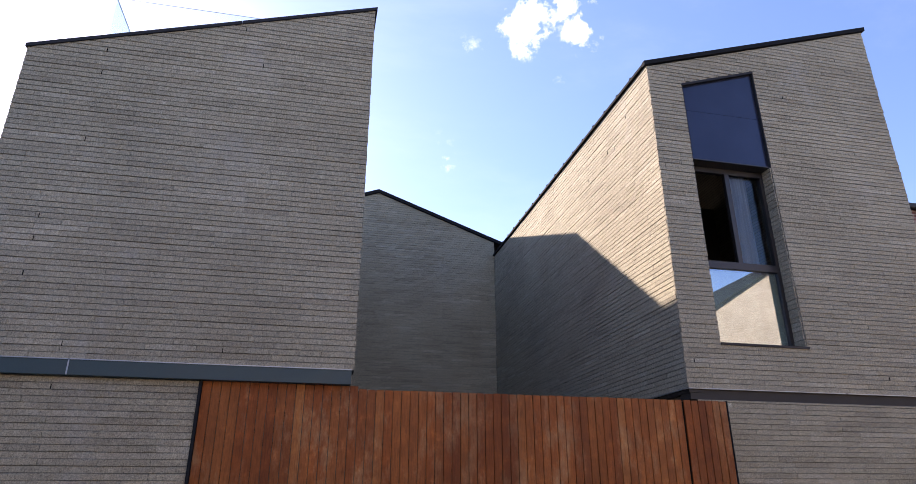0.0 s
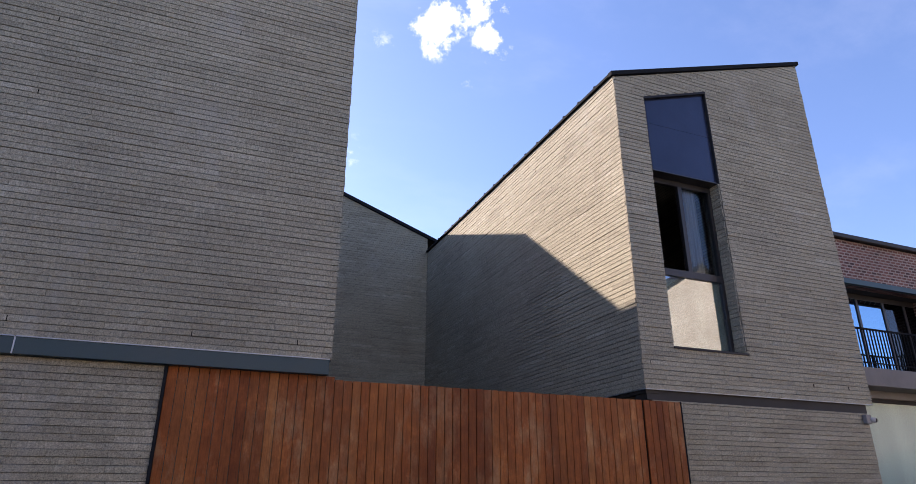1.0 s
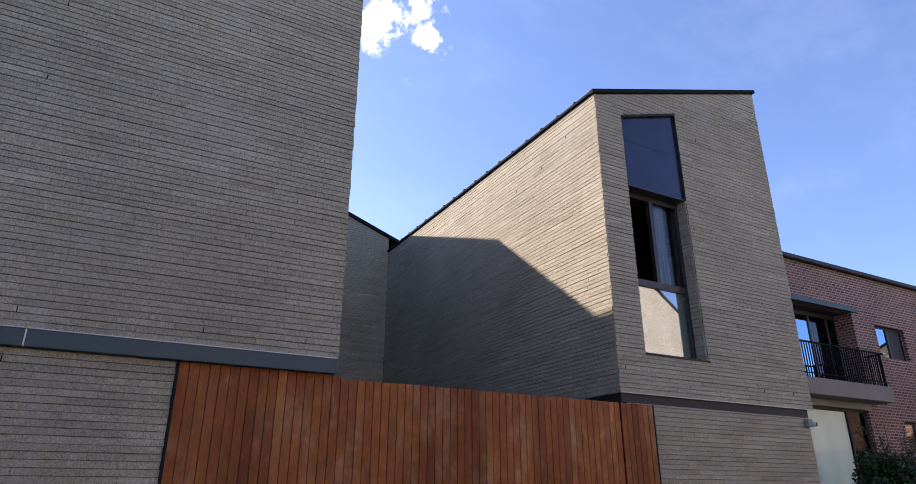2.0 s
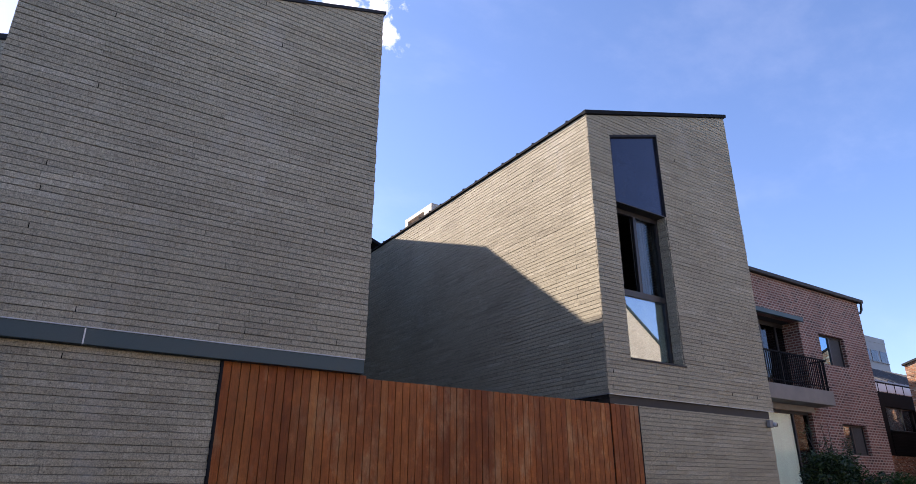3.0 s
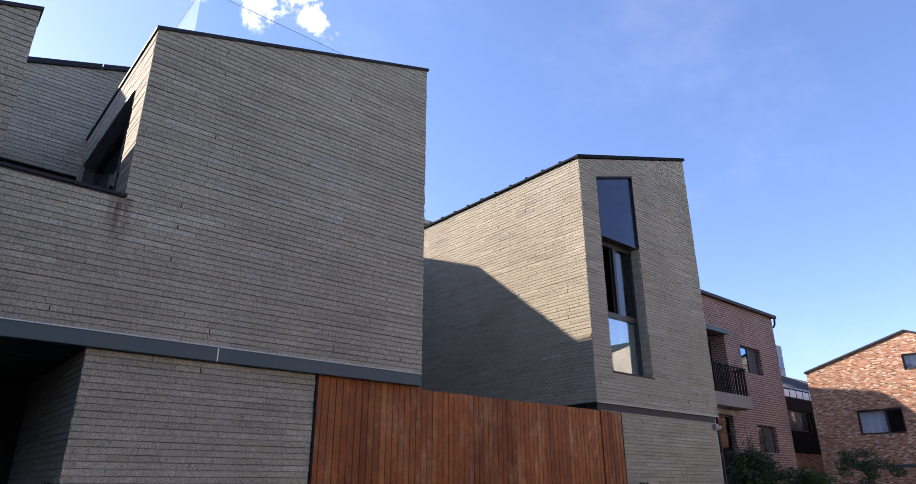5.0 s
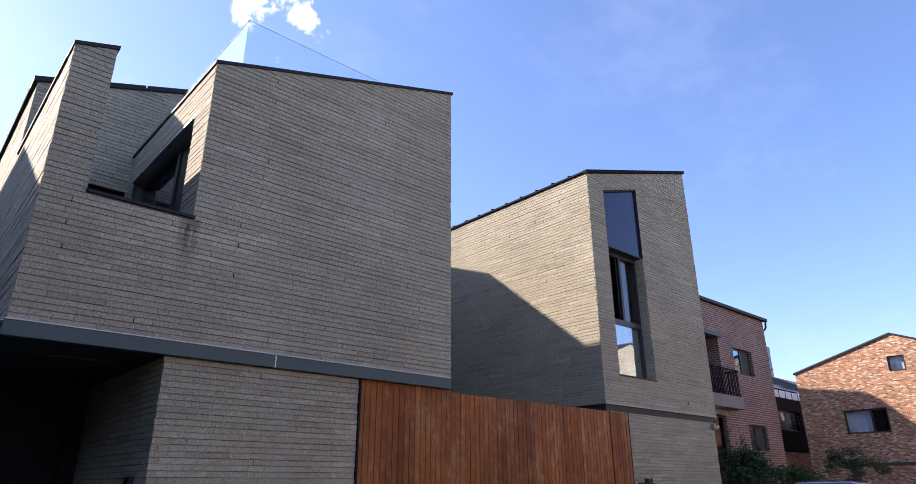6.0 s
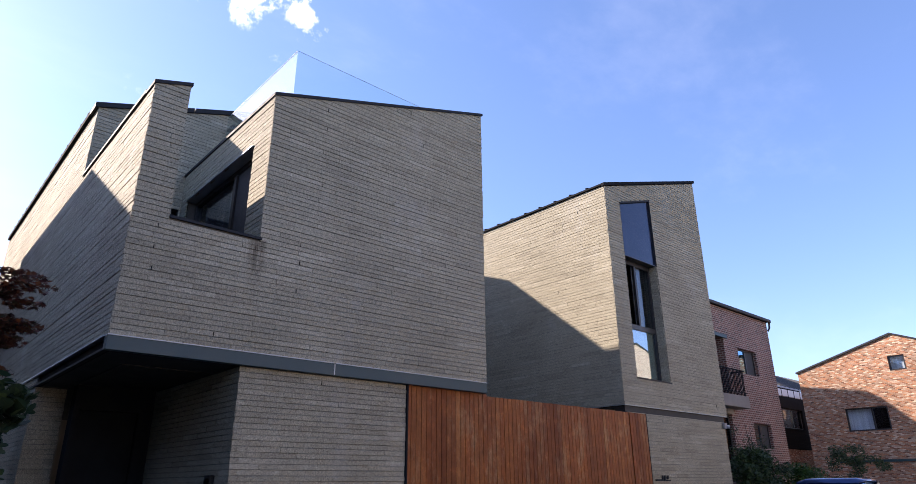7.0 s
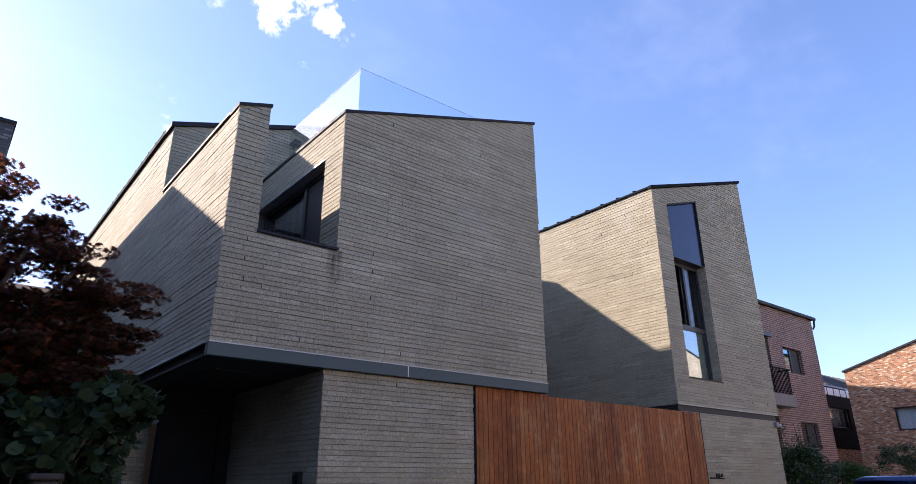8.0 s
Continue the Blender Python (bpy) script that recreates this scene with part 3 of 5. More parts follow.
tagged(part("road", box(-120, 160, -3.6, 5.6, GROUND - 0.2, GROUND + 0.004), M["asphalt"]), "dark asphalt lane in front of the houses", "road", "", "structure")

# ---------------------------------------------------------------- the house with the roof terrace
FY, AX0, AX1 = 7.38, -5.49, 0.5          # street face, and the two flanks
BAND0, BAND1 = 2.7, 2.866               # steel fascia
SILL = 4.44
PITCH = 0.322


def a_top(x):
    return 6.80 + PITCH * (x + 3.85)


terrace_house = thing("terrace_house", "grey brick house with a notched upper floor above an open porch", "house", (-2.5, 9, GROUND))
front = Plane((0, FY, 0), (1, 0, 0), (0, -1, 0))
left = Plane((AX0, 0, 0), (0, -1, 0), (-1, 0, 0))

NX0, NX1 = -5.04, -3.825                  # the notch
outline = [(AX0 + 0.012, BAND1), (AX1, BAND1), (AX1, a_top(AX1)), (NX1 + 0.012, a_top(NX1)), (NX1 + 0.012, SILL), (NX0, SILL), (NX0, a_top(NX0)), (AX0 + 0.012, a_top(AX0))]
a_front = part("front_wall", slab(front, outline, 0.3), M["mortar"], terrace_house, "grey brick street wall with a stepped notch")
roof_line = [(-PITCH, 1.0, a_top(0) - 0.005)]
brick_coat(a_front, front, AX0, AX1, BAND1 + 0.012, 8.3, [(NX0, NX1, SILL, 99, 99)], roof_line, (-5.49, 0.5, 2.88, 4.35), 11)

lw = [(-7.694, BAND1), (-7.694, 6.27), (-11.1, 6.27), (-11.43, 6.27), (-11.43, 7.70), (-20, 7.70), (-20, GROUND), (-11.2, GROUND), (-11.2, BAND1)]
a_left = part("flank_wall", slab(left, lw, 0.44), M["mortar"], terrace_house, "grey brick flank wall, partly sunlit")
brick_coat(a_left, left, -20, -FY - 0.02, BAND1 + 0.012, 7.7, [(-11.1, -7.0, 6.26, 99, 99)], (), (-10.2, -7.3, 2.88, 6.3), 12)
brick_coat(a_left, left, -20, -11.2, GROUND, BAND1 - 0.02, (), (), None, 13)
brick_coat(a_left, Plane((0, 11.19, 0), (1, 0, 0), (0, -1, 0)), AX0, AX0 + 0.44, GROUND, BAND0, (), (), None, 31)

# inner face of the slim tower
tower_in = Plane((NX0, 0, 0), (0, 1, 0), (1, 0, 0))
a_tower = part("tower_wall", slab(tower_in, [(7.694, BAND1), (11.09, BAND1), (11.09, 6.27), (7.694, 6.27)], 0.02, face=-0.014), M["mortar"], terrace_house)
brick_coat(a_tower, tower_in, FY + 0.02, 11.1, 3.93, 6.26, (), (), None, 14)

# side of the box, with the terrace window
side = Plane((NX1, 0, 0), (0, -1, 0), (-1, 0, 0))
WY0, WY1, WZ0, WZ1 = 7.97, 10.75, 3.95, 6.17
a_side = part("terrace_side_wall", slab(side, [(-11.1, 3.0), (-7.694, 3.0), (-7.694, 6.79), (-11.1, 6.79)], 0.3, [[(-WY1, WZ0), (-WY0, WZ0), (-WY0, WZ1), (-WY1, WZ1)]]), M["mortar"], terrace_house)
brick_coat(a_side, side, -11.1, -FY - 0.02, 3.92, 6.79, [(-WY1, -WY0, WZ0, WZ1, WZ1)], (), (-9.5, -7.3, 3.9, 6.8), 15)

# upper rear block that steps up behind the notch
A2Y, A2X1, A2P = 11.1, -1.5, 0.335


def a2_top(x):
    return 7.70 + A2P * (x - AX0)


rear = Plane((0, A2Y, 0), (1, 0, 0), (0, -1, 0))
a_rear = part("rear_block_wall", slab(rear, [(NX0, 3.0), (A2X1, 3.0), (A2X1, a2_top(A2X1)), (AX0 + 0.452, a2_top(AX0 + 0.452))], 0.3, [[(-5.0, 3.95), (-3.835, 3.95), (-3.835, 6.12), (-5.0, 6.12)]]), M["mortar"], terrace_house)
part("rear_block_corner", slab(rear, [(AX0 + 0.012, 6.25), (NX0, 6.25), (NX0, a2_top(NX0)), (AX0 + 0.012, a2_top(AX0))], 0.3), M["mortar"], terrace_house)
brick_coat(a_rear, rear, AX0, A2X1, 3.94, 9.1, [(AX0 - 1, NX0 + 0.0, 3.0, 6.26, 6.26), (-5.05, -3.85, 3.0, 6.13, 6.13)], [(-A2P, 1.0, a2_top(0) - 0.005)], (-5.49, -2.8, 5.6, 9.0), 16)
rear_win = part("terrace_door", box(-5.0, -3.86, 11.28, 11.34, 5.96, 6.119), M["frame"], terrace_house, "dark glazed door at the back of the terrace")
part("pane", box(-4.95, -3.92, 11.3, 11.31, 3.96, 5.96), M["dark_glass"], rear_win)
part("frame_post", box(-5.0, -4.95, 11.28, 11.34, 3.95, 5.959), M["frame"], rear_win)
part("frame_post", box(-3.919, -3.86, 11.28, 11.34, 3.95, 5.959), M["frame"], rear_win)
part("door_head", box(-5.0, -3.86, 11.12, 11.14, 6.1, 6.119), M["dark_metal"], rear_win)
# matt black sheet: the darkness of the room behind the terrace door, painted in
part("room_back", box(-5.0, -3.86, 12.4, 12.5, 3.9, 6.3), M["matt_black"], terrace_house)
part("rear_block_flank", box(A2X1 - 0.3, A2X1, A2Y + 0.31, 17.2, 0, a2_top(A2X1) - 0.12), M["slab"], terrace_house)

# flank towards the court, and the floors that close the house
part("court_wall", box(AX1 - 0.3, AX1, FY + 0.31, 17.15, GROUND, a_top(AX1) - 0.02), M["grey_brick_far"], terrace_house)
# unseen raised length, added to lift the shadow on the gable house flank
part("unseen_shadow_parapet", box(AX1 - 0.3, AX1, 13.0, 17.15, a_top(AX1) + 0.031, 8.68), M["grey_brick_far"], terrace_house)
part("roof_terrace_floor", box(NX1 + 0.3, AX1 - 0.3, FY + 0.3, 17.15, 6.35, 6.5), M["concrete"], terrace_house)
part("notch_terrace_floor", box(NX0 + 0.01, NX1, FY + 0.3, A2Y, 3.78, 3.92), M["concrete"], terrace_house)
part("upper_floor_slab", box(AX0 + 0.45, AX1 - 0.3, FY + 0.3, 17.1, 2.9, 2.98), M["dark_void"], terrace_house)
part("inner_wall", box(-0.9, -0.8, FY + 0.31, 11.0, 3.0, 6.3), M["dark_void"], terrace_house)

# copings
def cap(parent, pl, a, b, name="coping", d0=-0.34, d1=0.022, below=0.024, above=0.026):
    return part(name, strip(pl, a, b, below, above, d0, d1), M["dark_metal"], parent)


cap(terrace_house, front, (NX1 - 0.02, a_top(NX1 - 0.02)), (-1.32, a_top(-1.32)))
cap(terrace_house, front, (-1.312, a_top(-1.312)), (AX1 + 0.03, a_top(AX1 + 0.03)))
cap(terrace_house, front, (AX0 - 0.02, a_top(AX0 - 0.02)), (NX0 + 0.02, a_top(NX0 + 0.02)))
cap(terrace_house, left, (-11.09, 6.29), (-7.72, 6.29), d0=-0.46)
cap(terrace_house, side, (-11.08, 6.805), (-7.72, 6.805))
part("court_coping", box(AX1 - 0.32, AX1 + 0.03, FY + 0.34, 17.1, a_top(AX1) - 0.02, a_top(AX1) + 0.03), M["dark_metal"], terrace_house)
cap(terrace_house, rear, (AX0 - 0.062, a2_top(AX0 - 0.062)), (-3.86, a2_top(-3.86)), "verge", d1=0.05, below=0.045, above=0.05)
cap(terrace_house, rear, (-3.84, a2_top(-3.84) + 0.012), (A2X1 + 0.03, a2_top(A2X1 + 0.03) + 0.012), "verge", d1=0.05, below=0.057, above=0.038)
part("notch_sill", box(NX0 - 0.01, NX1 + 0.02, FY - 0.025, FY + 0.31, SILL - 0.005, SILL + 0.03), M["dark_metal"], terrace_house, "dark metal sill along the notch")
rear_left = part("eave_edge", strip(left, (-20, 7.72), (-11.12, 7.72), 0.07, 0.02, -0.3, 0.05), M["roof_and_shade_black"], terrace_house)


def sloped_roof(parent, x0, z0, x1, z1, y0, y1, thick, material, seams=0.53, name="roof", rib=True):
    """A flat roof plane between two level edges, with upstanding seams down the fall."""
    bm = bmesh.new()
    vs = [bm.verts.new((x, y, z + d)) for y in (y0, y1) for x, z, d in ((x0, z0, -thick), (x1, z1, -thick), (x1, z1, 0), (x0, z0, 0))]
    for f in ((0, 1, 2, 3), (7, 6, 5, 4), (0, 4, 5, 1), (1, 5, 6, 2), (2, 6, 7, 3), (3, 7, 4, 0)):
        bm.faces.new([vs[i] for i in f])
    roof = part(name, bm, material, parent)
    if not rib:
        return roof
    n = int((y1 - y0) / seams)
    first = None
    for i in range(1, n):
        y = y0 + i * seams
        if first is None:
            bm = bmesh.new()
            vs = [bm.verts.new((x, yy, z + d)) for yy in (-0.014, 0.014) for x, z, d in ((x0, z0, -0.004), (x1, z1, -0.004), (x1, z1, 0.038), (x0, z0, 0.038))]
            for f in ((0, 1, 2, 3), (7, 6, 5, 4), (0, 4, 5, 1), (1, 5, 6, 2), (2, 6, 7, 3), (3, 7, 4, 0)):
                bm.faces.new([vs[k] for k in f])
            first = part("seam", bm, material, roof)
            mesh = first.data
        else:
            first = bpy.data.objects.new("seam", mesh)
            scene.collection.objects.link(first)
            first.parent = roof
        first.matrix_basis = Matrix.Translation((0, y, 0))
    return roof


sloped_roof(terrace_house, AX0 - 0.06, 7.75, A2X1, a2_top(A2X1) + 0.05, A2Y + 0.06, 20.0, 0.1, M["roof_and_shade_black"])
part("back_wall", box(AX0, A2X1, 20.0, 20.25, GROUND, 7.7), M["slab"], terrace_house)

# steel fascia round the foot of the upper floor
for x0, x1 in ((AX0 - 0.02, -2.547), (-2.533, AX1 - 0.03)):
    fas = part("fascia", box(x0, x1, FY - 0.045, FY + 0.06, BAND0, BAND1 - 0.002, 0.003), M["fascia"], terrace_house, "blue-grey painted steel fascia")
    part("flashing", box(x0, x1, FY - 0.055, FY + 0.05, BAND1 - 0.001, BAND1 + 0.009), M["fascia_edge"], fas)
part("fascia_joint", box(-2.5469, -2.5331, FY - 0.048, FY + 0.05, BAND0 + 0.002, BAND1 - 0.004), M["fascia_edge"], terrace_house)
part("flashing", box(AX0 - 0.034, AX0 + 0.05, FY + 0.062, 20, BAND1 - 0.006, BAND1 + 0.009), M["fascia_edge"], terrace_house)
# recess behind the flange painted matt black to hold its shadow
chan = part("channel_shade_back", box(AX0 + 0.04, AX0 + 0.06, FY + 0.062, 20, BAND0, BAND1 - 0.007), M["matt_black"], terrace_house, "steel channel under the flank wall, recess shade painted black")
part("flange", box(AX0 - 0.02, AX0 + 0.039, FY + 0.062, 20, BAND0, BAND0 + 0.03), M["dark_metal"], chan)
# soffit and its panel carry the porch shade in their colour
part("soffit", box(AX0 + 0.06, AX1 - 0.3, FY + 0.062, 17.1, BAND0 + 0.02, BAND0 + 0.09), M["soffit"], terrace_house, "boarded soffit over the porch, near-black for its shade")

part("soffit_panel", box(-5.05, -3.9, 8.35, 10.55, BAND0 + 0.006, BAND0 + 0.0195), M["brown_metal"], terrace_house, "boarded panel in the porch soffit, darkened for shade")

# ground floor
LX0, LX1, LY = -3.885, -1.2, 7.42
low = Plane((0, LY, 0), (1, 0, 0), (0, -1, 0))
a_low = part("lower_wall", slab(low, [(LX0 + 0.012, GROUND), (LX1, GROUND), (LX1, BAND0 + 0.015), (LX0 + 0.012, BAND0 + 0.015)], 0.3), M["mortar"], terrace_house, "grey brick lower wall beside the gate")
brick_coat(a_low, low, LX0, LX1, GROUND, BAND0 - 0.01, (), [(0, 1, BAND0 - 0.006)], (LX0, LX1, 0.9, 2.75), 17)
porch = Plane((LX0, 0, 0), (0, -1, 0), (-1, 0, 0))
a_porch = part("porch_side_wall", slab(porch, [(-11.1, GROUND), (-7.735, GROUND), (-7.735, BAND0 + 0.015), (-11.1, BAND0 + 0.015)], 0.28), M["mortar"], terrace_house)
brick_coat(a_porch, porch, -11.1, -LY - 0.02, GROUND, BAND0 - 0.01, (), [(0, 1, BAND0 - 0.006)], (-9.3, -7.4, 0.6, 2.75), 18)
# back wall and door coloured near-black: the deep porch shade is painted in
pb = Plane((0, 10.6, 0), (1, 0, 0), (0, -1, 0))
a_back = part("porch_back_wall", slab(pb, [(AX0 + 0.46, GROUND), (LX0 + 0.25, GROUND), (LX0 + 0.25, BAND0 + 0.015), (AX0 + 0.46, BAND0 + 0.015)], 0.28, [[(-4.95, GROUND + 0.01), (-4.1, GROUND + 0.01), (-4.1, 2.35), (-4.95, 2.35)]]), M["roof_and_shade_black"], terrace_house)
door = part("entrance_door", box(-4.94, -4.11, 10.7, 10.76, GROUND + 0.02, 2.34), M["roof_and_shade_black"], terrace_house, "entrance door deep in the porch, blackened for its shade")
part("door_handle", box(-4.28, -4.25, 10.65, 10.7, 0.85, 1.25, 0.005), M["chrome"], door)

# terrace window in the side of the box
tw = part("terrace_window", box(NX1 + 0.16, NX1 + 0.24, WY0 + 0.001, WY1 - 0.001, WZ1 - 0.09, WZ1 - 0.001), M["frame"], terrace_house, "black-framed sliding window onto the terrace")
for y0, y1, z0, z1 in ((WY0 + 0.001, WY0 + 0.07, WZ0 + 0.001, WZ1 - 0.09), (WY1 - 0.07, WY1 - 0.001, WZ0 + 0.001, WZ1 - 0.09), (WY0 + 0.07, WY1 - 0.07, WZ0 + 0.001, WZ0 + 0.08), (8.93, 9.03, WZ0 + 0.08, WZ1 - 0.09)):
    part("window_frame", box(NX1 + 0.16, NX1 + 0.24, y0, y1, z0, z1, 0.004), M["frame"], tw)
for y0, y1, key in ((WY0 + 0.07, 8.93, "insect_screen"), (9.03, WY1 - 0.07, "terrace_glass")):
    ob = part("pane", box(NX1 + 0.196, NX1 + 0.204, y0, y1, WZ0 + 0.08, WZ1 - 0.09), M[key], tw)
    ob.visible_shadow = False
part("reveal", box(NX1 - 0.028, NX1 + 0.159, WY0 + 0.001, WY1, WZ1 - 0.012, WZ1 - 0.0015), M["fascia_edge"], tw, "pale metal head lining")


def hanging_cloth(at, u0, u1, z0, z1, wave, n=48):
    """A curtain hung in soft folds: at(u, z, depth) gives the place."""
    bm = bmesh.new()
    for i in range(n):
        u = u0 + (u1 - u0) * i / (n - 1)
        d = wave * (math.sin(i * 1.15) + 0.4 * math.sin(i * 0.37 + 1.0))
        for z in (z0, z1):
            bm.verts.new(at(u, z, d))
    bm.verts.ensure_lookup_table()
    for i in range(n - 1):
        bm.faces.new([bm.verts[k] for k in (2 * i, 2 * i + 2, 2 * i + 3, 2 * i + 1)])
    bmesh.ops.solidify(bm, geom=bm.faces[:], thickness=0.004)
    return bm


part("curtain", hanging_cloth(lambda u, z, d: side.at(u, z, -0.34 + d), -10.6, -9.1, WZ0 + 0.02, WZ1 - 0.05, 0.025), M["curtain"], tw, "pale sheer curtain behind the glass", True)


# weep slots left open in the brickwork
def weep(parent, pl, u, z, h=0.052):
    part("weep_slot", strip(pl, (u, z), (u + 0.009, z), 0.003, h, -0.01, 0.0045), M["void"], parent)


for u, z in ((-2.663, 3.02), (-1.0, 2.99), (-4.305, 3.04), (0.1, 3.02), (-1.257, 7.49), (-0.972, 6.93), (-2.92, 6.9), (-2.92, 6.49), (-2.924, 5.52), (-3.207, 4.48), (-3.205, 4.2), (-3.218, 3.79), (-5.167, 4.29), (-5.178, 4.03), (-5.161, 3.74)):
    z = BAND1 + 0.012 + round((z - BAND1 - 0.012) / COURSE) * COURSE
    weep(a_front, front, u, z)
weep(a_low, low, -2.69, GROUND + 38 * COURSE)

# ---------------------------------------------------------------- glass balustrade on the roof terrace
balustrade = thing("glass_balustrade", "frameless clear glass balustrade standing on the roof terrace", "balustrade", (-1.5, 8.1, 6.5))
GX, GY, GZ = -3.22, 8.06, 8.29
for k, (x0, x1) in enumerate(((GX, 0.19),)):
    ob = part("pane", box(x0, x1, GY, GY + 0.012, 6.5, GZ), M["clear"], balustrade)
    ob.visible_shadow = False
for y0, y1 in ((GY + 0.014, 10.95),):
    ob = part("pane", box(GX, GX + 0.012, y0, y1, 6.5, GZ), M["guard_glass"], balustrade)
    ob.visible_shadow = False
part("edge", box(GX, 0.19, GY + 0.001, GY + 0.011, GZ, GZ + 0.0015), M["glass_edge"], balustrade)
part("edge", box(GX - 0.001, GX + 0.013, GY + 0.014, 10.95, GZ, GZ + 0.0035), M["glass_edge"], balustrade)
part("channel", box(GX - 0.04, 0.19, GY - 0.03, GY + 0.05, 6.5, 6.62), M["dark_metal"], balustrade)

# floodlight on the wall above the roof terrace
flood = thing("wall_floodlight", "small black floodlight on a bracket above the roof terrace", "lamp", (-3.08, 11.08, 8.05))
part("mount", box(-3.11, -3.05, 11.05, 11.082, 7.99, 8.11, 0.004), M["matt_black"], flood)
part("yoke", box(-3.18, -3.165, 10.9, 11.05, 8.03, 8.07, 0.003), M["matt_black"], flood)
part("yoke", box(-2.995, -2.98, 10.9, 11.05, 8.03, 8.07, 0.003), M["matt_black"], flood)
part("yoke", box(-3.164, -2.996, 11.03, 11.049, 8.03, 8.07, 0.003), M["matt_black"], flood)
head = box(-3.163, -2.997, 10.86, 10.95, 8.0, 8.12, 0.012)
head = part("head", head, M["matt_black"], flood)
part("lens", box(-3.15, -3.01, 10.853, 10.859, 8.012, 8.108), M["dark_glass"], head)

# ---------------------------------------------------------------- the house with the tall window, and its rear wing
BY, BX0, BX1 = 7.72, 5.06, 9.69
BB0, BB1 = 2.74, 2.88
BP = 0.33
COURT = 17.2


def b_top(x):
    return 8.19 + BP * (x - BX0)


gable_house = thing("gable_house", "grey brick house with one tall slot window under a slanting roof", "house", (7.3, 10, GROUND))
bfront = Plane((0, BY, 0), (1, 0, 0), (0, -1, 0))
WX0, WX1, BZ0, BZ1 = 5.665, 7.095, 3.505, 6.51
PT0, PT1 = 7.93, 8.40                    # sloping head of the dark panel
b_front = part("front_wall", slab(bfront, [(BX0 + 0.012, BB1), (BX1, BB1), (BX1, b_top(BX1)), (BX0 + 0.012, b_top(BX0))], 0.42, [[(WX0, BZ0), (WX1, BZ0), (WX1, PT1), (WX0, PT0)]]), M["mortar"], gable_house, "shaded grey brick gable wall with a tall window slot")
brick_coat(b_front, bfront, BX0, BX1, BB1 + 0.004, 9.8, [(WX0, WX1, BZ0, PT0, PT1)], [(-BP, 1.0, b_top(0) - 0.01)], (BX0, 7.7, 2.88, 6.6), 21)
bleft = Plane((BX0, 0, 0), (0, -1, 0), (-1, 0, 0))
b_left = part("flank_wall", slab(bleft, [(-COURT - 0.3, BB1), (-8.155, BB1), (-8.155, 8.2), (-COURT - 0.3, 8.2)], 0.3), M["mortar"], gable_house, "sunlit grey brick flank wall with a slanting shadow")
brick_coat(b_left, bleft, -COURT, -BY - 0.02, BB1 + 0.004, 8.22, (), [(0, 1, 8.215)], (-10.4, -7.7, 2.88, 6.4), 22)
part("right_wall", box(BX1 - 0.3, BX1 - 0.001, BY + 0.43, 22, GROUND, b_top(BX1) - 0.1), M["grey_brick_far"], gable_house)
part("back_wall", box(BX0, BX1, 22, 22.3, GROUND, 8.1), M["slab"], gable_house)
# right reveal of the slot, laid in brick
brev = Plane((WX1, 0, 0), (0, 1, 0), (-1, 0, 0))
b_rev = part("reveal_wall", strip(brev, (BY + 0.02, BZ0), (BY + 0.3, BZ0), 0.0, 3.0, -0.02, -0.012), M["mortar"], b_front)
brick_coat(b_front, Plane((WX1 - 0.018, 0, 0), (0, -1, 0), (-1, 0, 0)), -BY - 0.23, -BY - 0.02, BB1 + 0.004 + 9 * COURSE, BZ1 - 0.02, (), (), None, 23)

sloped_roof(gable_house, BX0 - 0.045, 8.262, BX1 + 0.06, b_top(BX1) + 0.1, BY - 0.01, 22.0, 0.05, M["roof_and_shade_black"])
part("verge", strip(bfront, (BX0 - 0.06, b_top(BX0) + 0.02), (BX1 + 0.06, b_top(BX1 + 0.06) + 0.03), 0.03, 0.05, -0.05, 0.04), M["roof_and_shade_black"], gable_house)
part("eave_edge", strip(bleft, (-21.9, 8.21), (-BY + 0.01, 8.21), -0.004, 0.05, -0.1, 0.05), M["roof_and_shade_black"], gable_house)

# slot window
slot = part("slot_window", strip(bfront, (WX0 + 0.001, BZ1), (WX1 - 0.001, BZ1), 0.0, 0.02, -0.3, -0.02), M["frame"], gable_house, "tall dark-framed window in three fields")
PJ = 7.44                                # level joint between the two sheets of the panel
for outline in ([(WX0 + 0.02, BZ1 + 0.021), (WX1 - 0.02, BZ1 + 0.021), (WX1 - 0.02, PJ - 0.002), (WX0 + 0.02, PJ - 0.002)],
                [(WX0 + 0.02, PJ + 0.002), (WX1 - 0.02, PJ + 0.002), (WX1 - 0.02, PT1 - 0.03), (WX0 + 0.02, PT0 - 0.03)]):
    bm = bmesh.new()
    vs = [bm.verts.new(bfront.at(u, z, d)) for d in (-0.1, -0.045) for u, z in outline]
    for f in ((0, 1, 2, 3), (7, 6, 5, 4), (0, 4, 5, 1), (1, 5, 6, 2), (2, 6, 7, 3), (3, 7, 4, 0)):
        bm.faces.new([vs[i] for i in f])
    part("spandrel_panel", bm, M["panel"], slot, "glossy blue-black metal panel")
part("head_flashing", strip(bfront, (WX0, PT0 - 0.012), (WX1, PT1 - 0.012), 0.03, 0.012, -0.12, 0.012), M["dark_metal"], slot)
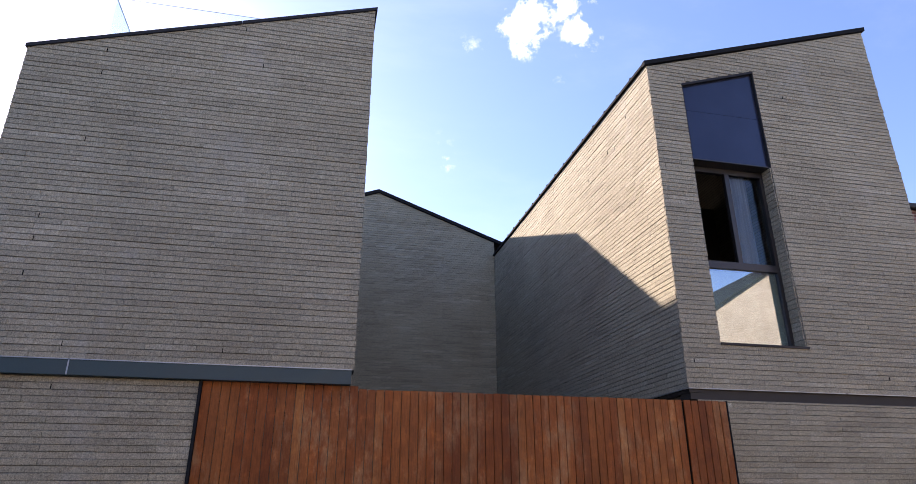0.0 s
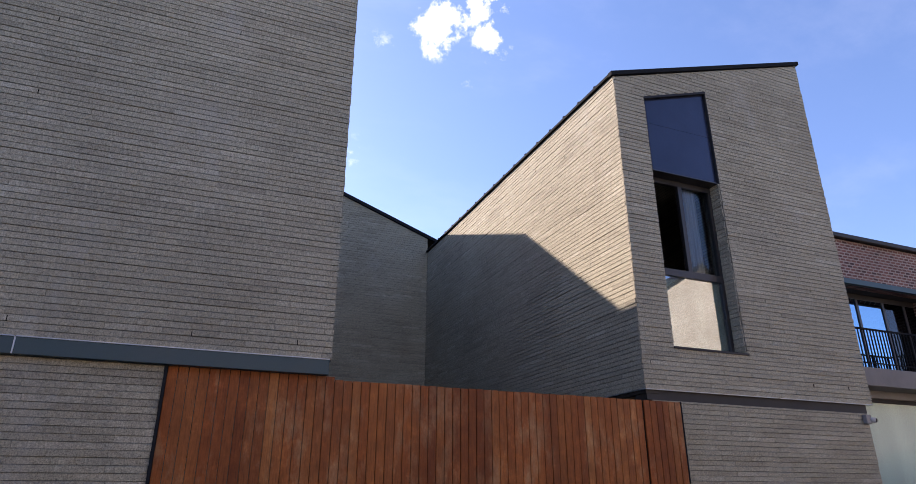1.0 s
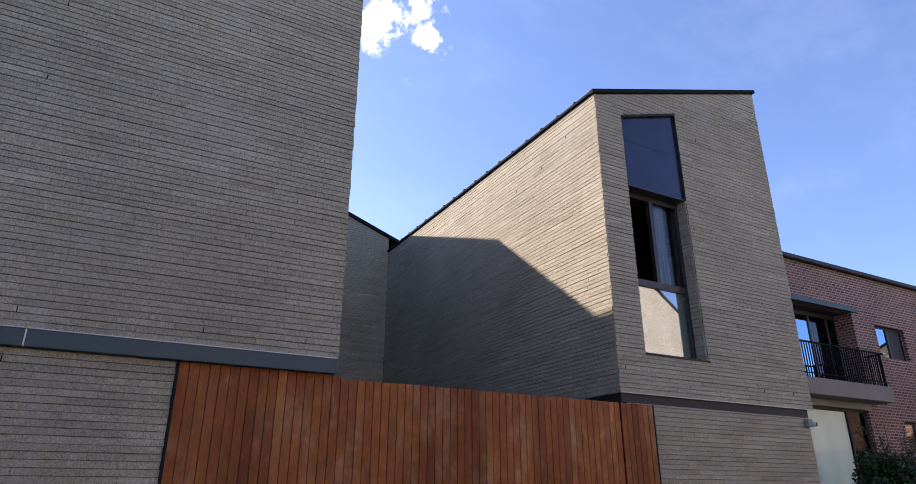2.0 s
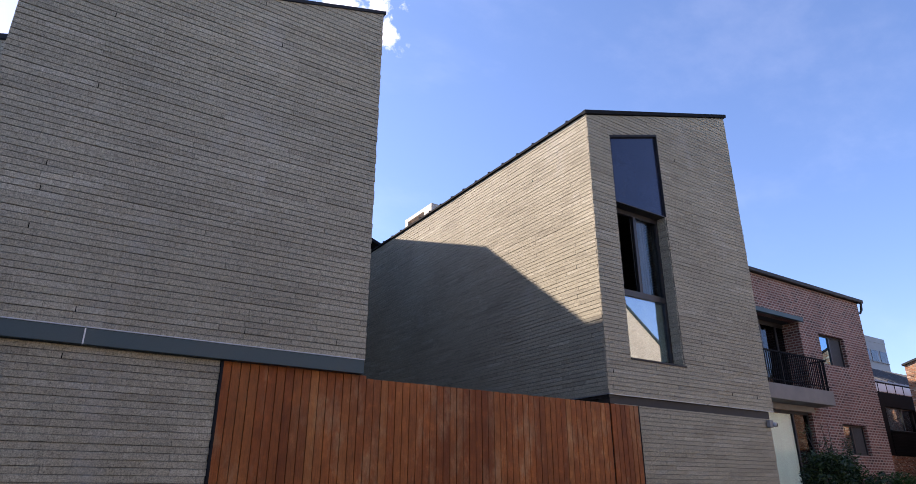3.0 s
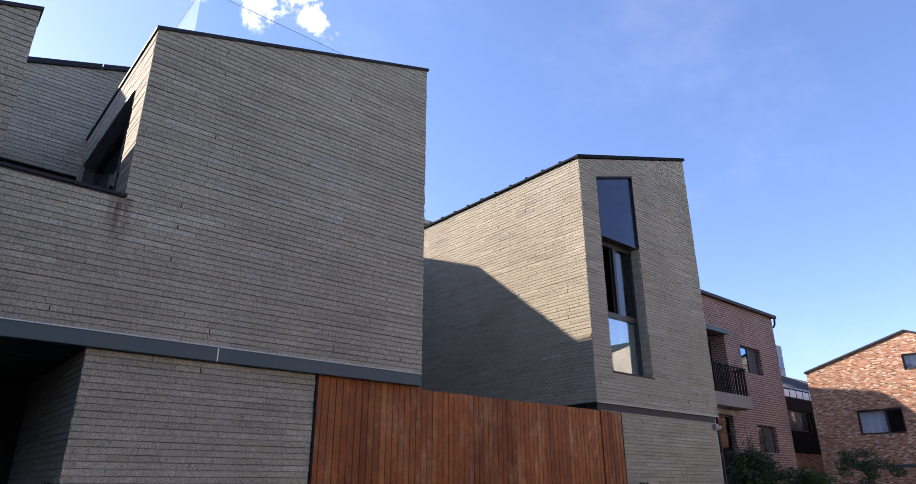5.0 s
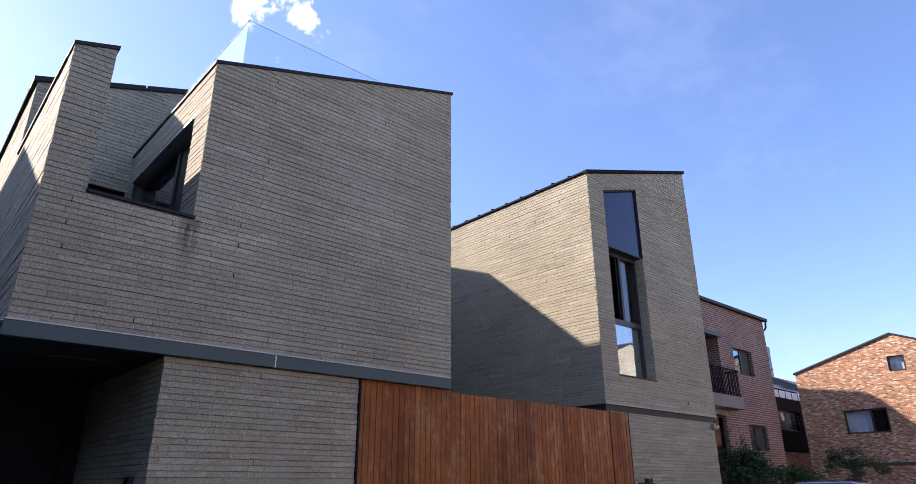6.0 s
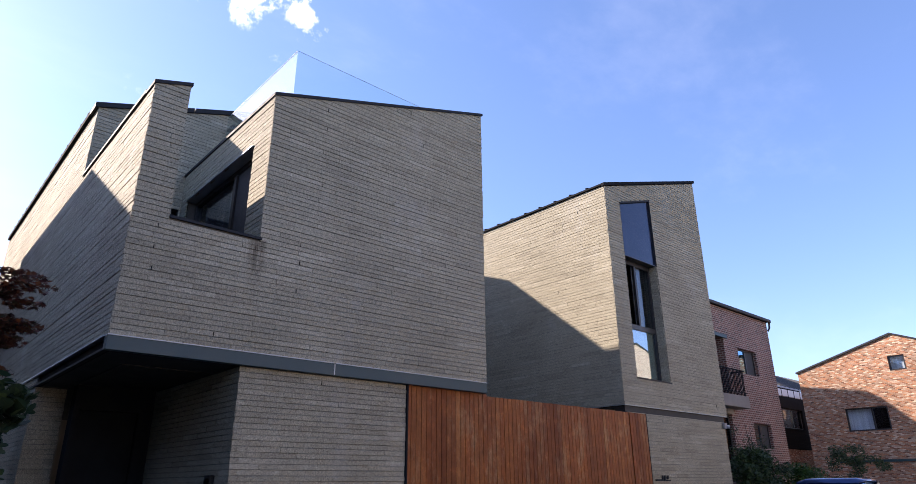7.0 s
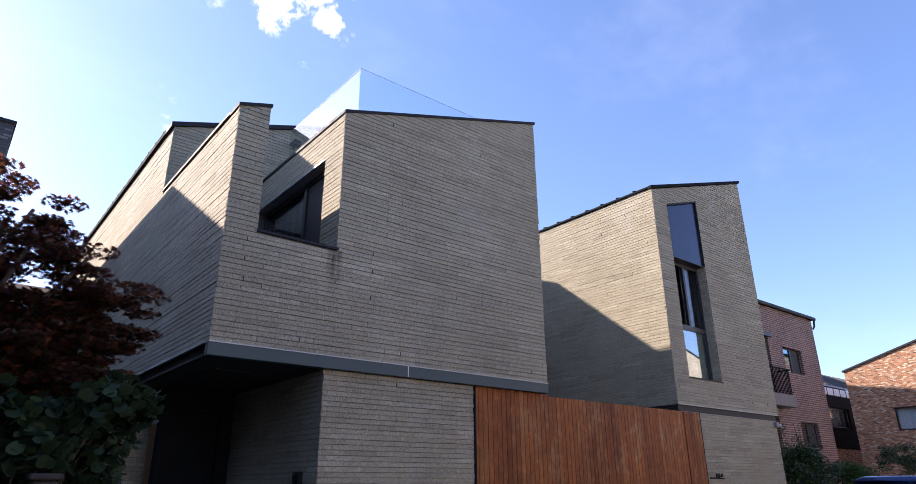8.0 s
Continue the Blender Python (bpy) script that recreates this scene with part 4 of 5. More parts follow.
part("side_flashing", strip(bfront, (WX0, BZ1), (WX0 + 0.018, BZ1), 0.0, PT0 - BZ1 - 0.03, -0.12, -0.004), M["dark_metal"], slot)
part("side_flashing", strip(bfront, (WX1 - 0.018, BZ1), (WX1, BZ1), 0.0, PT1 - BZ1 - 0.05, -0.12, 0.004), M["dark_metal"], slot)
WD = -0.23
FX0 = WX0 + 0.002
FX1 = WX1 - 0.002
TR0, TR1 = 4.76, 4.875
for u0, u1, z0, z1 in ((FX0, FX0 + 0.06, BZ0 + 0.03, BZ1 - 0.001), (FX1 - 0.07, FX1, BZ0 + 0.03, BZ1 - 0.001), (FX0 + 0.06, FX1 - 0.07, BZ1 - 0.09, BZ1 - 0.001),
                       (FX0 + 0.06, FX1 - 0.07, TR0, TR1), (FX0 + 0.06, FX1 - 0.07, BZ0 + 0.03, BZ0 + 0.085), (6.36, 6.44, TR1, BZ1 - 0.09)):
    part("window_frame", strip(bfront, (u0, z0), (u1, z0), 0.0, z1 - z0, WD - 0.07, WD), M["frame"], slot)
for u0, u1, z0, z1, key in ((FX0 + 0.06, FX1 - 0.07, BZ0 + 0.085, TR0, "coat"), (6.44, FX1 - 0.07, TR1, BZ1 - 0.09, "clear")):
    ob = part("pane", strip(bfront, (u0, z0), (u1, z0), 0.0, z1 - z0, WD - 0.04, WD - 0.032), M[key], slot)
    ob.visible_shadow = False
part("window_sill", strip(bfront, (WX0 - 0.0, BZ0), (WX1 + 0.02, BZ0), 0.004, 0.028, -0.3, 0.02), M["brown_metal"], slot)
part("blind", strip(bfront, (FX0 + 0.03, BZ0 + 0.05), (FX1 - 0.03, BZ0 + 0.05), 0.0, 1.2, WD - 0.13, WD - 0.12), M["blind"], slot, "pale grey-green roller blind")
part("curtain", hanging_cloth(lambda u, z, d: bfront.at(u, z, WD - 0.16 + d), 6.44, 6.84, TR1 - 0.6, BZ1, 0.02, 40), M["curtain"], slot, "pale sheer curtain drawn half way", True)
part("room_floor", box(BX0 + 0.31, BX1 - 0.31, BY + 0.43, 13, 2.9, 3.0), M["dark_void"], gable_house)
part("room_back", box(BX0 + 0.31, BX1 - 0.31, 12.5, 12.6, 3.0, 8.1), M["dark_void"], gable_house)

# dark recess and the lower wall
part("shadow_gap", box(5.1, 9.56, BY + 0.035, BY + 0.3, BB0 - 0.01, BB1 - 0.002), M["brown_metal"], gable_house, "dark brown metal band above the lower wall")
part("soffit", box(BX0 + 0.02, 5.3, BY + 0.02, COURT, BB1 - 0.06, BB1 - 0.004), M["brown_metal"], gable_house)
part("gap_flashing", box(BX0 + 0.0, BX1, BY - 0.012, BY + 0.03, BB1 - 0.012, BB1 - 0.001), M["fascia_edge"], gable_house)
part("gap_flashing", box(BX0 - 0.012, BX0 + 0.03, BY + 0.031, COURT, BB1 - 0.012, BB1 - 0.001), M["fascia_edge"], gable_house)
blow = Plane((0, BY + 0.02, 0), (1, 0, 0), (0, -1, 0))
b_low = part("lower_wall", slab(blow, [(5.2, GROUND), (9.53, GROUND), (9.53, BB0 - 0.012), (5.2, BB0 - 0.012)], 0.3), M["mortar"], gable_house, "grey brick lower wall next to the gate")
brick_coat(b_low, blow, 5.19, 9.535, GROUND, BB0 - 0.012, (), [(0, 1, BB0 - 0.012)], (5.3, 9.6, 1.0, 2.75), 24)
part("low_flank", box(5.2, 5.5, BY + 0.33, 22, GROUND, BB1), M["grey_brick_far"], gable_house)

# rear wing across the court
WING_X, WING_Z = 1.5, 9.98
wing = Plane((0, COURT, 0), (1, 0, 0), (0, -1, 0))
WL, WR = 0.375, 0.365
d_wall = part("court_gable_wall", slab(wing, [(-1.5, GROUND), (BX0, GROUND), (BX0, WING_Z - WR * (BX0 - WING_X)), (WING_X, WING_Z), (-1.5, WING_Z - WL * (WING_X + 1.5))], 0.3), M["mortar"], gable_house, "shaded grey brick gable at the back of the court")
brick_coat(d_wall, wing, 0.4, BX0 - 0.002, 2.2, WING_Z, (), [(WR, 1.0, WING_Z + WR * WING_X - 0.03), (-WL, 1.0, WING_Z - WL * WING_X - 0.03)], (1.6, 4.98, 5.6, 9.5), 25)
sloped_roof(gable_house, -1.5, WING_Z - WL * (WING_X + 1.5) + 0.08, WING_X, WING_Z + 0.08, COURT - 0.06, 25.0, 0.1, M["roof_and_shade_black"], rib=False, name="wing_roof")
sloped_roof(gable_house, BX1, WING_Z - WR * (BX1 - WING_X) + 0.08, WING_X, WING_Z + 0.08, COURT - 0.06, 25.0, 0.1, M["roof_and_shade_black"], rib=False, name="wing_roof")

for u, z in ((5.2, 3.2), (8.4, 3.1), (7.6, 7.9), (8.9, 8.9), (9.2, 3.1)):
    weep(b_front, bfront, u, BB1 + 0.004 + round((z - BB1) / COURSE) * COURSE)
for u, z in ((-9.4, 7.4), (-10.3, 7.3), (-11.8, 7.2), (-13.0, 6.6), (-8.6, 7.7)):
    weep(b_left, bleft, u, BB1 + 0.004 + round((z - BB1) / COURSE) * COURSE)

# security camera at the corner and a small plate with unreadable figures
cctv = thing("security_camera", "small white bullet security camera on the house corner", "camera", (9.5, BY, 2.66))
part("junction_box", box(9.38, 9.5, BY - 0.07, BY + 0.005, 2.56, 2.7, 0.008), M["concrete"], cctv)
bm = bmesh.new()
add_rod(bm, (9.49, BY - 0.05, 2.62), (9.53, BY - 0.11, 2.608), 0.04, 0.044, 14)
part("barrel", bm, M["white_plastic"], cctv, "", True)
bm = bmesh.new()
add_rod(bm, (9.5295, BY - 0.1093, 2.608), (9.542, BY - 0.128, 2.604), 0.038, 0.026, 14)
part("lens", bm, M["black"], cctv)
bm = bmesh.new()
add_rod(bm, (9.45, BY - 0.03, 2.63), (9.51, BY - 0.06, 2.625), 0.02, 0.02, 8)
part("bracket", bm, M["white_plastic"], cctv)
plate = thing("number_plate", "small dark metal bars standing on the brick wall", "sign", (6.25, BY, 1.33))
for x0, x1, z0, z1 in ((5.98, 6.22, 1.29, 1.33), (6.24, 6.28, 1.29, 1.41), (6.33, 6.38, 1.29, 1.41), (6.42, 6.56, 1.29, 1.32), (6.44, 6.5, 1.33, 1.41)):
    part("bar", box(x0, x1, BY - 0.01, BY + 0.024, z0, z1, 0.003), M["dark_metal"], plate)
intercom = thing("intercom", "black intercom box on the porch side wall", "intercom", (LX0, 7.95, 1.2))
part("housing", box(LX0 - 0.055, LX0 + 0.006, 7.83, 8.03, 1.02, 1.38, 0.006), M["black"], intercom)
part("screen", box(LX0 - 0.058, LX0 - 0.054, 7.87, 7.99, 1.22, 1.34), M["dark_glass"], intercom)

# ---------------------------------------------------------------- timber gate
GYF, GTOP = 7.455, 2.668
gate = thing("sliding_gate", "tall sliding gate of upright reddish-brown hardwood boards", "gate", (1.8, GYF, GROUND))
for z in (0.25, 1.3, 2.4):
    part("rail", box(-1.15, 4.75, GYF + 0.03, GYF + 0.08, z, z + 0.1), M["dark_metal"], gate)
part("jamb", box(-1.199, -1.17, 7.392, GYF + 0.1, GROUND, BAND0 - 0.005), M["roof_and_shade_black"], gate, "dark steel gate jamb")
part("backing", box(-1.165, 4.77, GYF + 0.022, GYF + 0.03, GROUND + 0.05, GTOP - 0.02), M["black"], gate)
rng = random.Random(3)
BOARD = 0.1024
nb = 58


def board_mesh(width, top=GTOP):
    bm = box(0, width, 0, 0.021, GROUND + 0.04, top, 0.003)
    me = bpy.data.meshes.new("board")
    bmesh.ops.recalc_face_normals(bm, faces=bm.faces)
    bm.to_mesh(me)
    bm.free()
    me.materials.append(M["gate"])
    return me


bm_full = board_mesh(BOARD - 0.006)
bm_tall = board_mesh(BOARD - 0.006, BAND0 + 0.018)
bm_mid = board_mesh(BOARD - 0.006, 2.7)
for i in range(nb):
    ob = new("board", bm_tall if -1.168 + (i + 1) * BOARD < 0.48 else bm_mid if -1.168 + (i + 1) * BOARD < 0.58 else bm_full)
    ob.parent = gate
    ob.matrix_parent_inverse = Matrix.Translation((-1.8, -GYF, -GROUND))
    ob.matrix_basis = Matrix.Translation((-1.168 + i * BOARD, GYF + rng.uniform(-0.0025, 0.0025), rng.uniform(-0.003, 0.003)))
wicket = thing("wicket_door", "narrow hardwood board door beside the sliding gate", "gate", (5.1, GYF, GROUND))
part("jamb", box(4.773, 4.794, GYF + 0.02, GYF + 0.08, GROUND, GTOP - 0.02), M["void"], wicket)
part("jamb", box(5.421, 5.438, GYF - 0.002, GYF + 0.3, GROUND, GTOP + 0.005), M["roof_and_shade_black"], wicket)
part("rail", box(4.8, 5.42, GYF + 0.03, GYF + 0.08, 2.3, 2.4), M["dark_metal"], wicket)
part("backing", box(4.8, 5.42, GYF + 0.022, GYF + 0.03, GROUND + 0.05, GTOP - 0.02), M["black"], wicket)
for i in range(6):
    ob = new("board", bm_full)
    ob.parent = wicket
    ob.matrix_parent_inverse = Matrix.Translation((-5.1, -GYF, -GROUND))
    ob.matrix_basis = Matrix.Translation((4.796 + i * 0.1042, GYF + rng.uniform(-0.002, 0.002), rng.uniform(-0.003, 0.003)))

# ---------------------------------------------------------------- red brick neighbour
CY, CX0, CX1, CZ = 12.8, 13.5, 25.7, 8.85
red_house = thing("red_brick_house", "two-storey red-brown brick house with a small balcony", "house", (20, 16, GROUND))
cw = Plane((0, CY, 0), (1, 0, 0), (0, -1, 0))
c_wall = part("front_wall", slab(cw, [(CX0, GROUND), (CX1, GROUND), (CX1, CZ), (CX0, CZ)], 0.3,
              [[(16.2, 4.72), (20.77, 4.72), (20.77, 7.38), (16.2, 7.38)], [(22.05, 5.93), (23.88, 5.93), (23.88, 7.1), (22.05, 7.1)],
               [(22.45, 2.66), (24.2, 2.66), (24.2, 3.75), (22.45, 3.75)], [(16.3, 1.2), (20.5, 1.2), (20.5, 4.02), (16.3, 4.02)]], face=0.0), M["red_brick"], red_house)
part("flank_wall", box(CX1 - 0.3, CX1, CY + 0.305, 24, GROUND, CZ), M["red_brick"], red_house)
part("flank_wall", box(CX0, CX0 + 0.3, CY + 0.305, 24, GROUND, CZ), M["red_brick"], red_house)
part("back_wall", box(CX0, CX1, 24, 24.3, GROUND, CZ), M["red_brick"], red_house)
part("roof", box(CX0 - 0.1, CX1 + 0.12, CY - 0.1, 24.4, CZ + 0.001, CZ + 0.16, 0.01), M["dark_metal"], red_house)
part("gutter", box(CX0 - 0.1, CX1 + 0.16, CY - 0.2, CY - 0.102, CZ - 0.02, CZ + 0.13, 0.02), M["brown_metal"], red_house, "brown metal eaves gutter")
bm = bmesh.new()
add_rod(bm, (CX1 + 0.08, CY - 0.12, CZ - 0.02), (CX1 + 0.06, CY - 0.1, CZ - 0.3), 0.05, 0.05, 8)
add_rod(bm, (CX1 + 0.06, CY - 0.1, CZ - 0.3), (CX1 + 0.02, CY - 0.02, CZ - 0.45), 0.045, 0.045, 8)
part("downpipe", bm, M["brown_metal"], red_house)
# balcony loggia
LD = 13.45                               # plane of the balcony doors
part("loggia_floor", box(16.2, 20.77, CY + 0.3, LD + 0.1, 4.6, 4.719), M["concrete"], red_house)
part("loggia_side", box(20.775, 21.0, CY + 0.301, LD + 0.1, 4.6, 7.38), M["red_brick"], red_house)
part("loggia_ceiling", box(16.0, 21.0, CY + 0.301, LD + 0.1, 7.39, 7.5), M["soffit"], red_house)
bal_win = part("balcony_door", box(16.2, 20.77, LD, LD + 0.06, 7.22, 7.38), M["frame"], red_house, "dark-framed sliding balcony doors")
for x in (16.2, 18.0, 19.2, 20.2):
    part("frame_post", box(x, x + 0.1, LD - 0.01, LD + 0.07, 4.72, 7.22), M["frame"], bal_win)
for x0, x1, key in ((16.3, 18.0, "blue_glass"), (18.1, 19.2, "blue_glass"), (19.3, 20.2, "dark_glass"), (20.3, 20.77, "dark_glass")):
    part("pane", box(x0, x1, LD + 0.02, LD + 0.04, 4.72, 7.22), M[key], bal_win)
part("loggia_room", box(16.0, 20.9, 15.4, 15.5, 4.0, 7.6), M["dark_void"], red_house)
part("lintel_panel", box(16.2, 20.7, CY - 0.012, CY - 0.002, 4.03, 4.215), M["concrete"], red_house, "beige panel between balcony slab and glazed door")
part("lintel", box(16.0, 20.9, CY - 0.14, CY - 0.002, 7.36, 7.52), M["fascia"], red_house, "blue-grey steel lintel over the balcony")
part("balcony_slab", box(15.4, 21.0, 12.15, CY - 0.001, 4.22, 4.719, 0.01), M["slab"], red_house, "grey concrete balcony slab")
railing = part("railing", box(15.4, 20.98, 12.17, 12.21, 5.79, 5.84), M["matt_black"], red_house, "black metal balcony railing")
bar_mesh = None
for i in range(int(5.55 / 0.125)):
    if bar_mesh is None:
        bar = part("baluster", box(0, 0.026, 12.178, 12.204, 4.72, 5.79), M["matt_black"], railing)
        bar_mesh = bar.data
    else:
        bar = bpy.data.objects.new("baluster", bar_mesh)
        scene.collection.objects.link(bar)
        bar.parent = railing
    bar.matrix_basis = Matrix.Translation((15.4 + i * 0.125, 0, 0))
part("lower_rail", box(15.4, 20.98, 12.175, 12.205, 4.84, 4.87), M["matt_black"], railing)
part("side_rail", box(20.94, 20.98, 12.212, CY - 0.001, 5.79, 5.84), M["matt_black"], railing)
for i in range(4):
    part("baluster", box(20.95, 20.975, 12.3 + i * 0.12, 12.325 + i * 0.12, 4.72, 5.79), M["matt_black"], railing)


def framed_window(parent, pl, u0, u1, z0, z1, fields, depth=-0.14, label="", key="frame", fr=0.06):
    """A window set into a wall opening: outer frame, one pane for each field given as (share, material)."""
    w = part("window", strip(pl, (u0, z1 - fr), (u1, z1 - fr), 0.0, fr, depth - 0.06, depth), M[key], parent, label)
    part("window_frame", strip(pl, (u0, z0), (u1, z0), 0.0, fr, depth - 0.06, depth), M[key], w)
    part("window_frame", strip(pl, (u0, z0 + fr), (u0 + fr, z0 + fr), 0.0, z1 - z0 - 2 * fr, depth - 0.06, depth), M[key], w)
    part("window_frame", strip(pl, (u1 - fr, z0 + fr), (u1, z0 + fr), 0.0, z1 - z0 - 2 * fr, depth - 0.06, depth), M[key], w)
    u = u0 + fr
    for i, (share, glass_key) in enumerate(fields):
        e = u + (u1 - u0 - 2 * fr) * share
        if i < len(fields) - 1:
            part("mullion", strip(pl, (e - fr / 2, z0 + fr), (e + fr / 2, z0 + fr), 0.0, z1 - z0 - 2 * fr, depth - 0.07, depth + 0.01), M[key], w)
        part("pane", strip(pl, (u, z0 + fr), (e, z0 + fr), 0.0, z1 - z0 - 2 * fr, depth - 0.04, depth - 0.03), M[glass_key], w)
        u = e
    return w


framed_window(red_house, cw, 22.05, 23.88, 5.93, 7.1, ((0.5, "blue_glass"), (0.5, "insect_screen")), label="dark-framed two-part window reflecting the sky")
framed_window(red_house, cw, 22.45, 24.2, 2.66, 3.75, ((0.5, "coat"), (0.5, "insect_screen")), label="dark-framed two-part ground floor window")
gw = framed_window(red_house, cw, 16.3, 20.5, 1.2, 4.02, ((0.775, "clear"), (0.225, "dark_glass")), label="tall ground floor glazed door with a pale blind", key="brown_metal", fr=0.09)
part("blind", box(16.4, 19.55, CY + 0.2, CY + 0.21, 1.25, 3.92), M["pale_blind"], gw, "pale green roller blind")
# unseen slab, its outline cut to throw the shadow line on the rustic gable
shadow_plane = Plane((CX1, 0, 0), (0, 1, 0), (1, 0, 0))
part("unseen_shadow_slab", slab(shadow_plane, [(17.9, CZ + 0.17), (24.0, CZ + 0.17), (24.0, 12.0), (20.45, 11.4), (19.3, 10.2)], 0.4, face=0.0), M["red_brick"], red_house)
part("room_wall", box(CX0 + 0.31, CX1 - 0.31, 16, 16.1, GROUND, CZ - 0.1), M["dark_void"], red_house)

# ---------------------------------------------------------------- rustic brick gable house down the lane
EX = 31.4
old_house = thing("rustic_brick_house", "reclaimed red brick house with a gable towards the lane", "house", (36, 9, GROUND))
ew = Plane((EX, 0, 0), (0, -1, 0), (-1, 0, 0))
E_EAVE, E_PEAK = (-13.88, 6.98), (-8.99, 8.41)
slope = (E_PEAK[1] - E_EAVE[1]) / (E_PEAK[0] - E_EAVE[0])
e_right = (-2.0, E_PEAK[1] - 0.42 * 6.99)
w1 = [(-11.87, 3.7), (-9.86, 3.7), (-9.86, 4.88), (-11.87, 4.88)]
w2 = [(-9.36, 6.57), (-8.6, 6.57), (-8.6, 7.33), (-9.36, 7.33)]
part("gable_wall", slab(ew, [(-13.88, GROUND), (e_right[0], GROUND), e_right, E_PEAK, E_EAVE], 0.3, [w1, w2], face=0.0), M["old_brick"], old_house)
part("flank_wall", box(EX + 0.305, 44, 13.58, 13.88, GROUND, 6.9), M["old_brick"], old_house)
part("flank_wall", box(EX + 0.305, 44, 2.0, 2.3, GROUND, 5.4), M["old_brick"], old_house)
part("back_wall", box(44, 44.3, 2.0, 13.88, GROUND, 6.9), M["old_brick"], old_house)
part("verge", strip(ew, (E_EAVE[0] - 0.08, E_EAVE[1] - 0.02), E_PEAK, 0.0, 0.09, -12.6, 0.08), M["dark_metal"], old_house, "dark sheet metal roof and verge")
part("verge", strip(ew, E_PEAK, (e_right[0] + 0.1, e_right[1] - 0.04), 0.0, 0.09, -12.6, 0.08), M["dark_metal"], old_house, "dark sheet metal roof and verge")
part("lintel_band", strip(ew, (-12.6, 2.25), (-2.2, 2.25), 0.08, 0.04, -0.02, 0.06), M["fascia"], old_house, "steel lintel over the ground floor opening")
framed_window(old_house, ew, -11.87, -9.86, 3.7, 4.88, ((0.64, "clear"), (0.36, "dark_glass")), depth=-0.08, label="black-framed two-part window with obscured glass", fr=0.08)
framed_window(old_house, ew, -9.36, -8.6, 6.57, 7.33, ((1.0, "clear"),), depth=-0.06, label="small square black-framed gable window", fr=0.08)
for z0, u0, u1, z1 in ((3.6, -11.9, -10.6, 4.95), (6.5, -9.4, -8.55, 7.38)):
    part("blind", strip(ew, (u0, z0), (u1, z0), 0.0, z1 - z0, -0.33, -0.31), M["curtain"], old_house)

# ---------------------------------------------------------------- low link building with a seamed roof
link_house = thing("link_building", "black-clad glazed link building under a grey standing seam roof", "house", (36, 20, GROUND))
lk = Plane((0, 16.0, 0), (1, 0, 0), (0, -1, 0))
part("front_wall", slab(lk, [(31, 3.1), (54, 3.1), (54, 6.16), (31, 6.16)], 0.3, [[(33.42, 4.3), (36.66, 4.3), (36.66, 5.46), (33.42, 5.46)]], face=0.0), M["matt_black"], link_house, "matt black upper wall")
part("lower_wall", box(31, 54, 16.0, 16.3, GROUND, 3.08), M["old_brick"], link_house, "reclaimed red brick lower wall")
framed_window(link_house, lk, 33.42, 36.66, 4.3, 5.46, ((0.6, "coat"), (0.4, "dark_glass")), label="dark band of glazing")
part("room_wall", box(33.0, 37.0, 18.4, 18.5, 3.2, 6.0), M["dark_void"], link_house)
slats = part("slat_screen", box(33.35, 36.72, 15.93, 15.99, 4.22, 4.28), M["matt_black"], link_house, "black slatted screen below the glazing")
for i in range(7):
    part("slat", box(33.35, 36.72, 15.94, 15.98, 3.14 + i * 0.15, 3.23 + i * 0.15), M["matt_black"], slats)
rail = part("terrace_rail", box(31.2, 36.74, 15.98, 16.04, 6.62, 6.68), M["matt_black"], link_house, "terrace rail with obscured glass panels")
for i in range(6):
    x = 32.2 + i * 0.9
    part("post", box(x, x + 0.06, 15.99, 16.03, 6.161, 6.619), M["matt_black"], rail)
    part("glass_panel", box(x + 0.07, x + 0.89, 16.0, 16.015, 6.2, 6.6), M["frosted"], rail, "obscured white glass panel")
part("back_wall", box(31, 54, 22, 22.3, GROUND, 6.9), M["dark_brick"], link_house)
part("flank_wall", box(31, 31.3, 16.301, 22, GROUND, 6.1), M["dark_brick"], link_house)
part("flank_wall", box(53.7, 54, 16.301, 22, GROUND, 6.1), M["dark_brick"], link_house)
part("terrace_wall", box(31.31, 53.69, 17.2, 17.4, 6.0, 6.95), M["old_brick"], link_house)
LZ0, LZ1, LY0, LY1 = 6.95, 9.2, 16.95, 21.5
bm = bmesh.new()
vs = [bm.verts.new(p) for p in ((30.9, LY0, LZ0), (54.1, LY0, LZ0), (54.1, LY1, LZ1), (30.9, LY1, LZ1), (30.9, LY0, LZ0 + 0.13), (54.1, LY0, LZ0 + 0.13), (54.1, LY1, LZ1 + 0.13), (30.9, LY1, LZ1 + 0.13))]
for f in ((0, 1, 2, 3), (7, 6, 5, 4), (0, 4, 5, 1), (1, 5, 6, 2), (2, 6, 7, 3), (3, 7, 4, 0)):
    bm.faces.new([vs[i] for i in f])
lroof = part("roof", bm, M["seam_roof"], link_house, "grey standing seam metal roof")
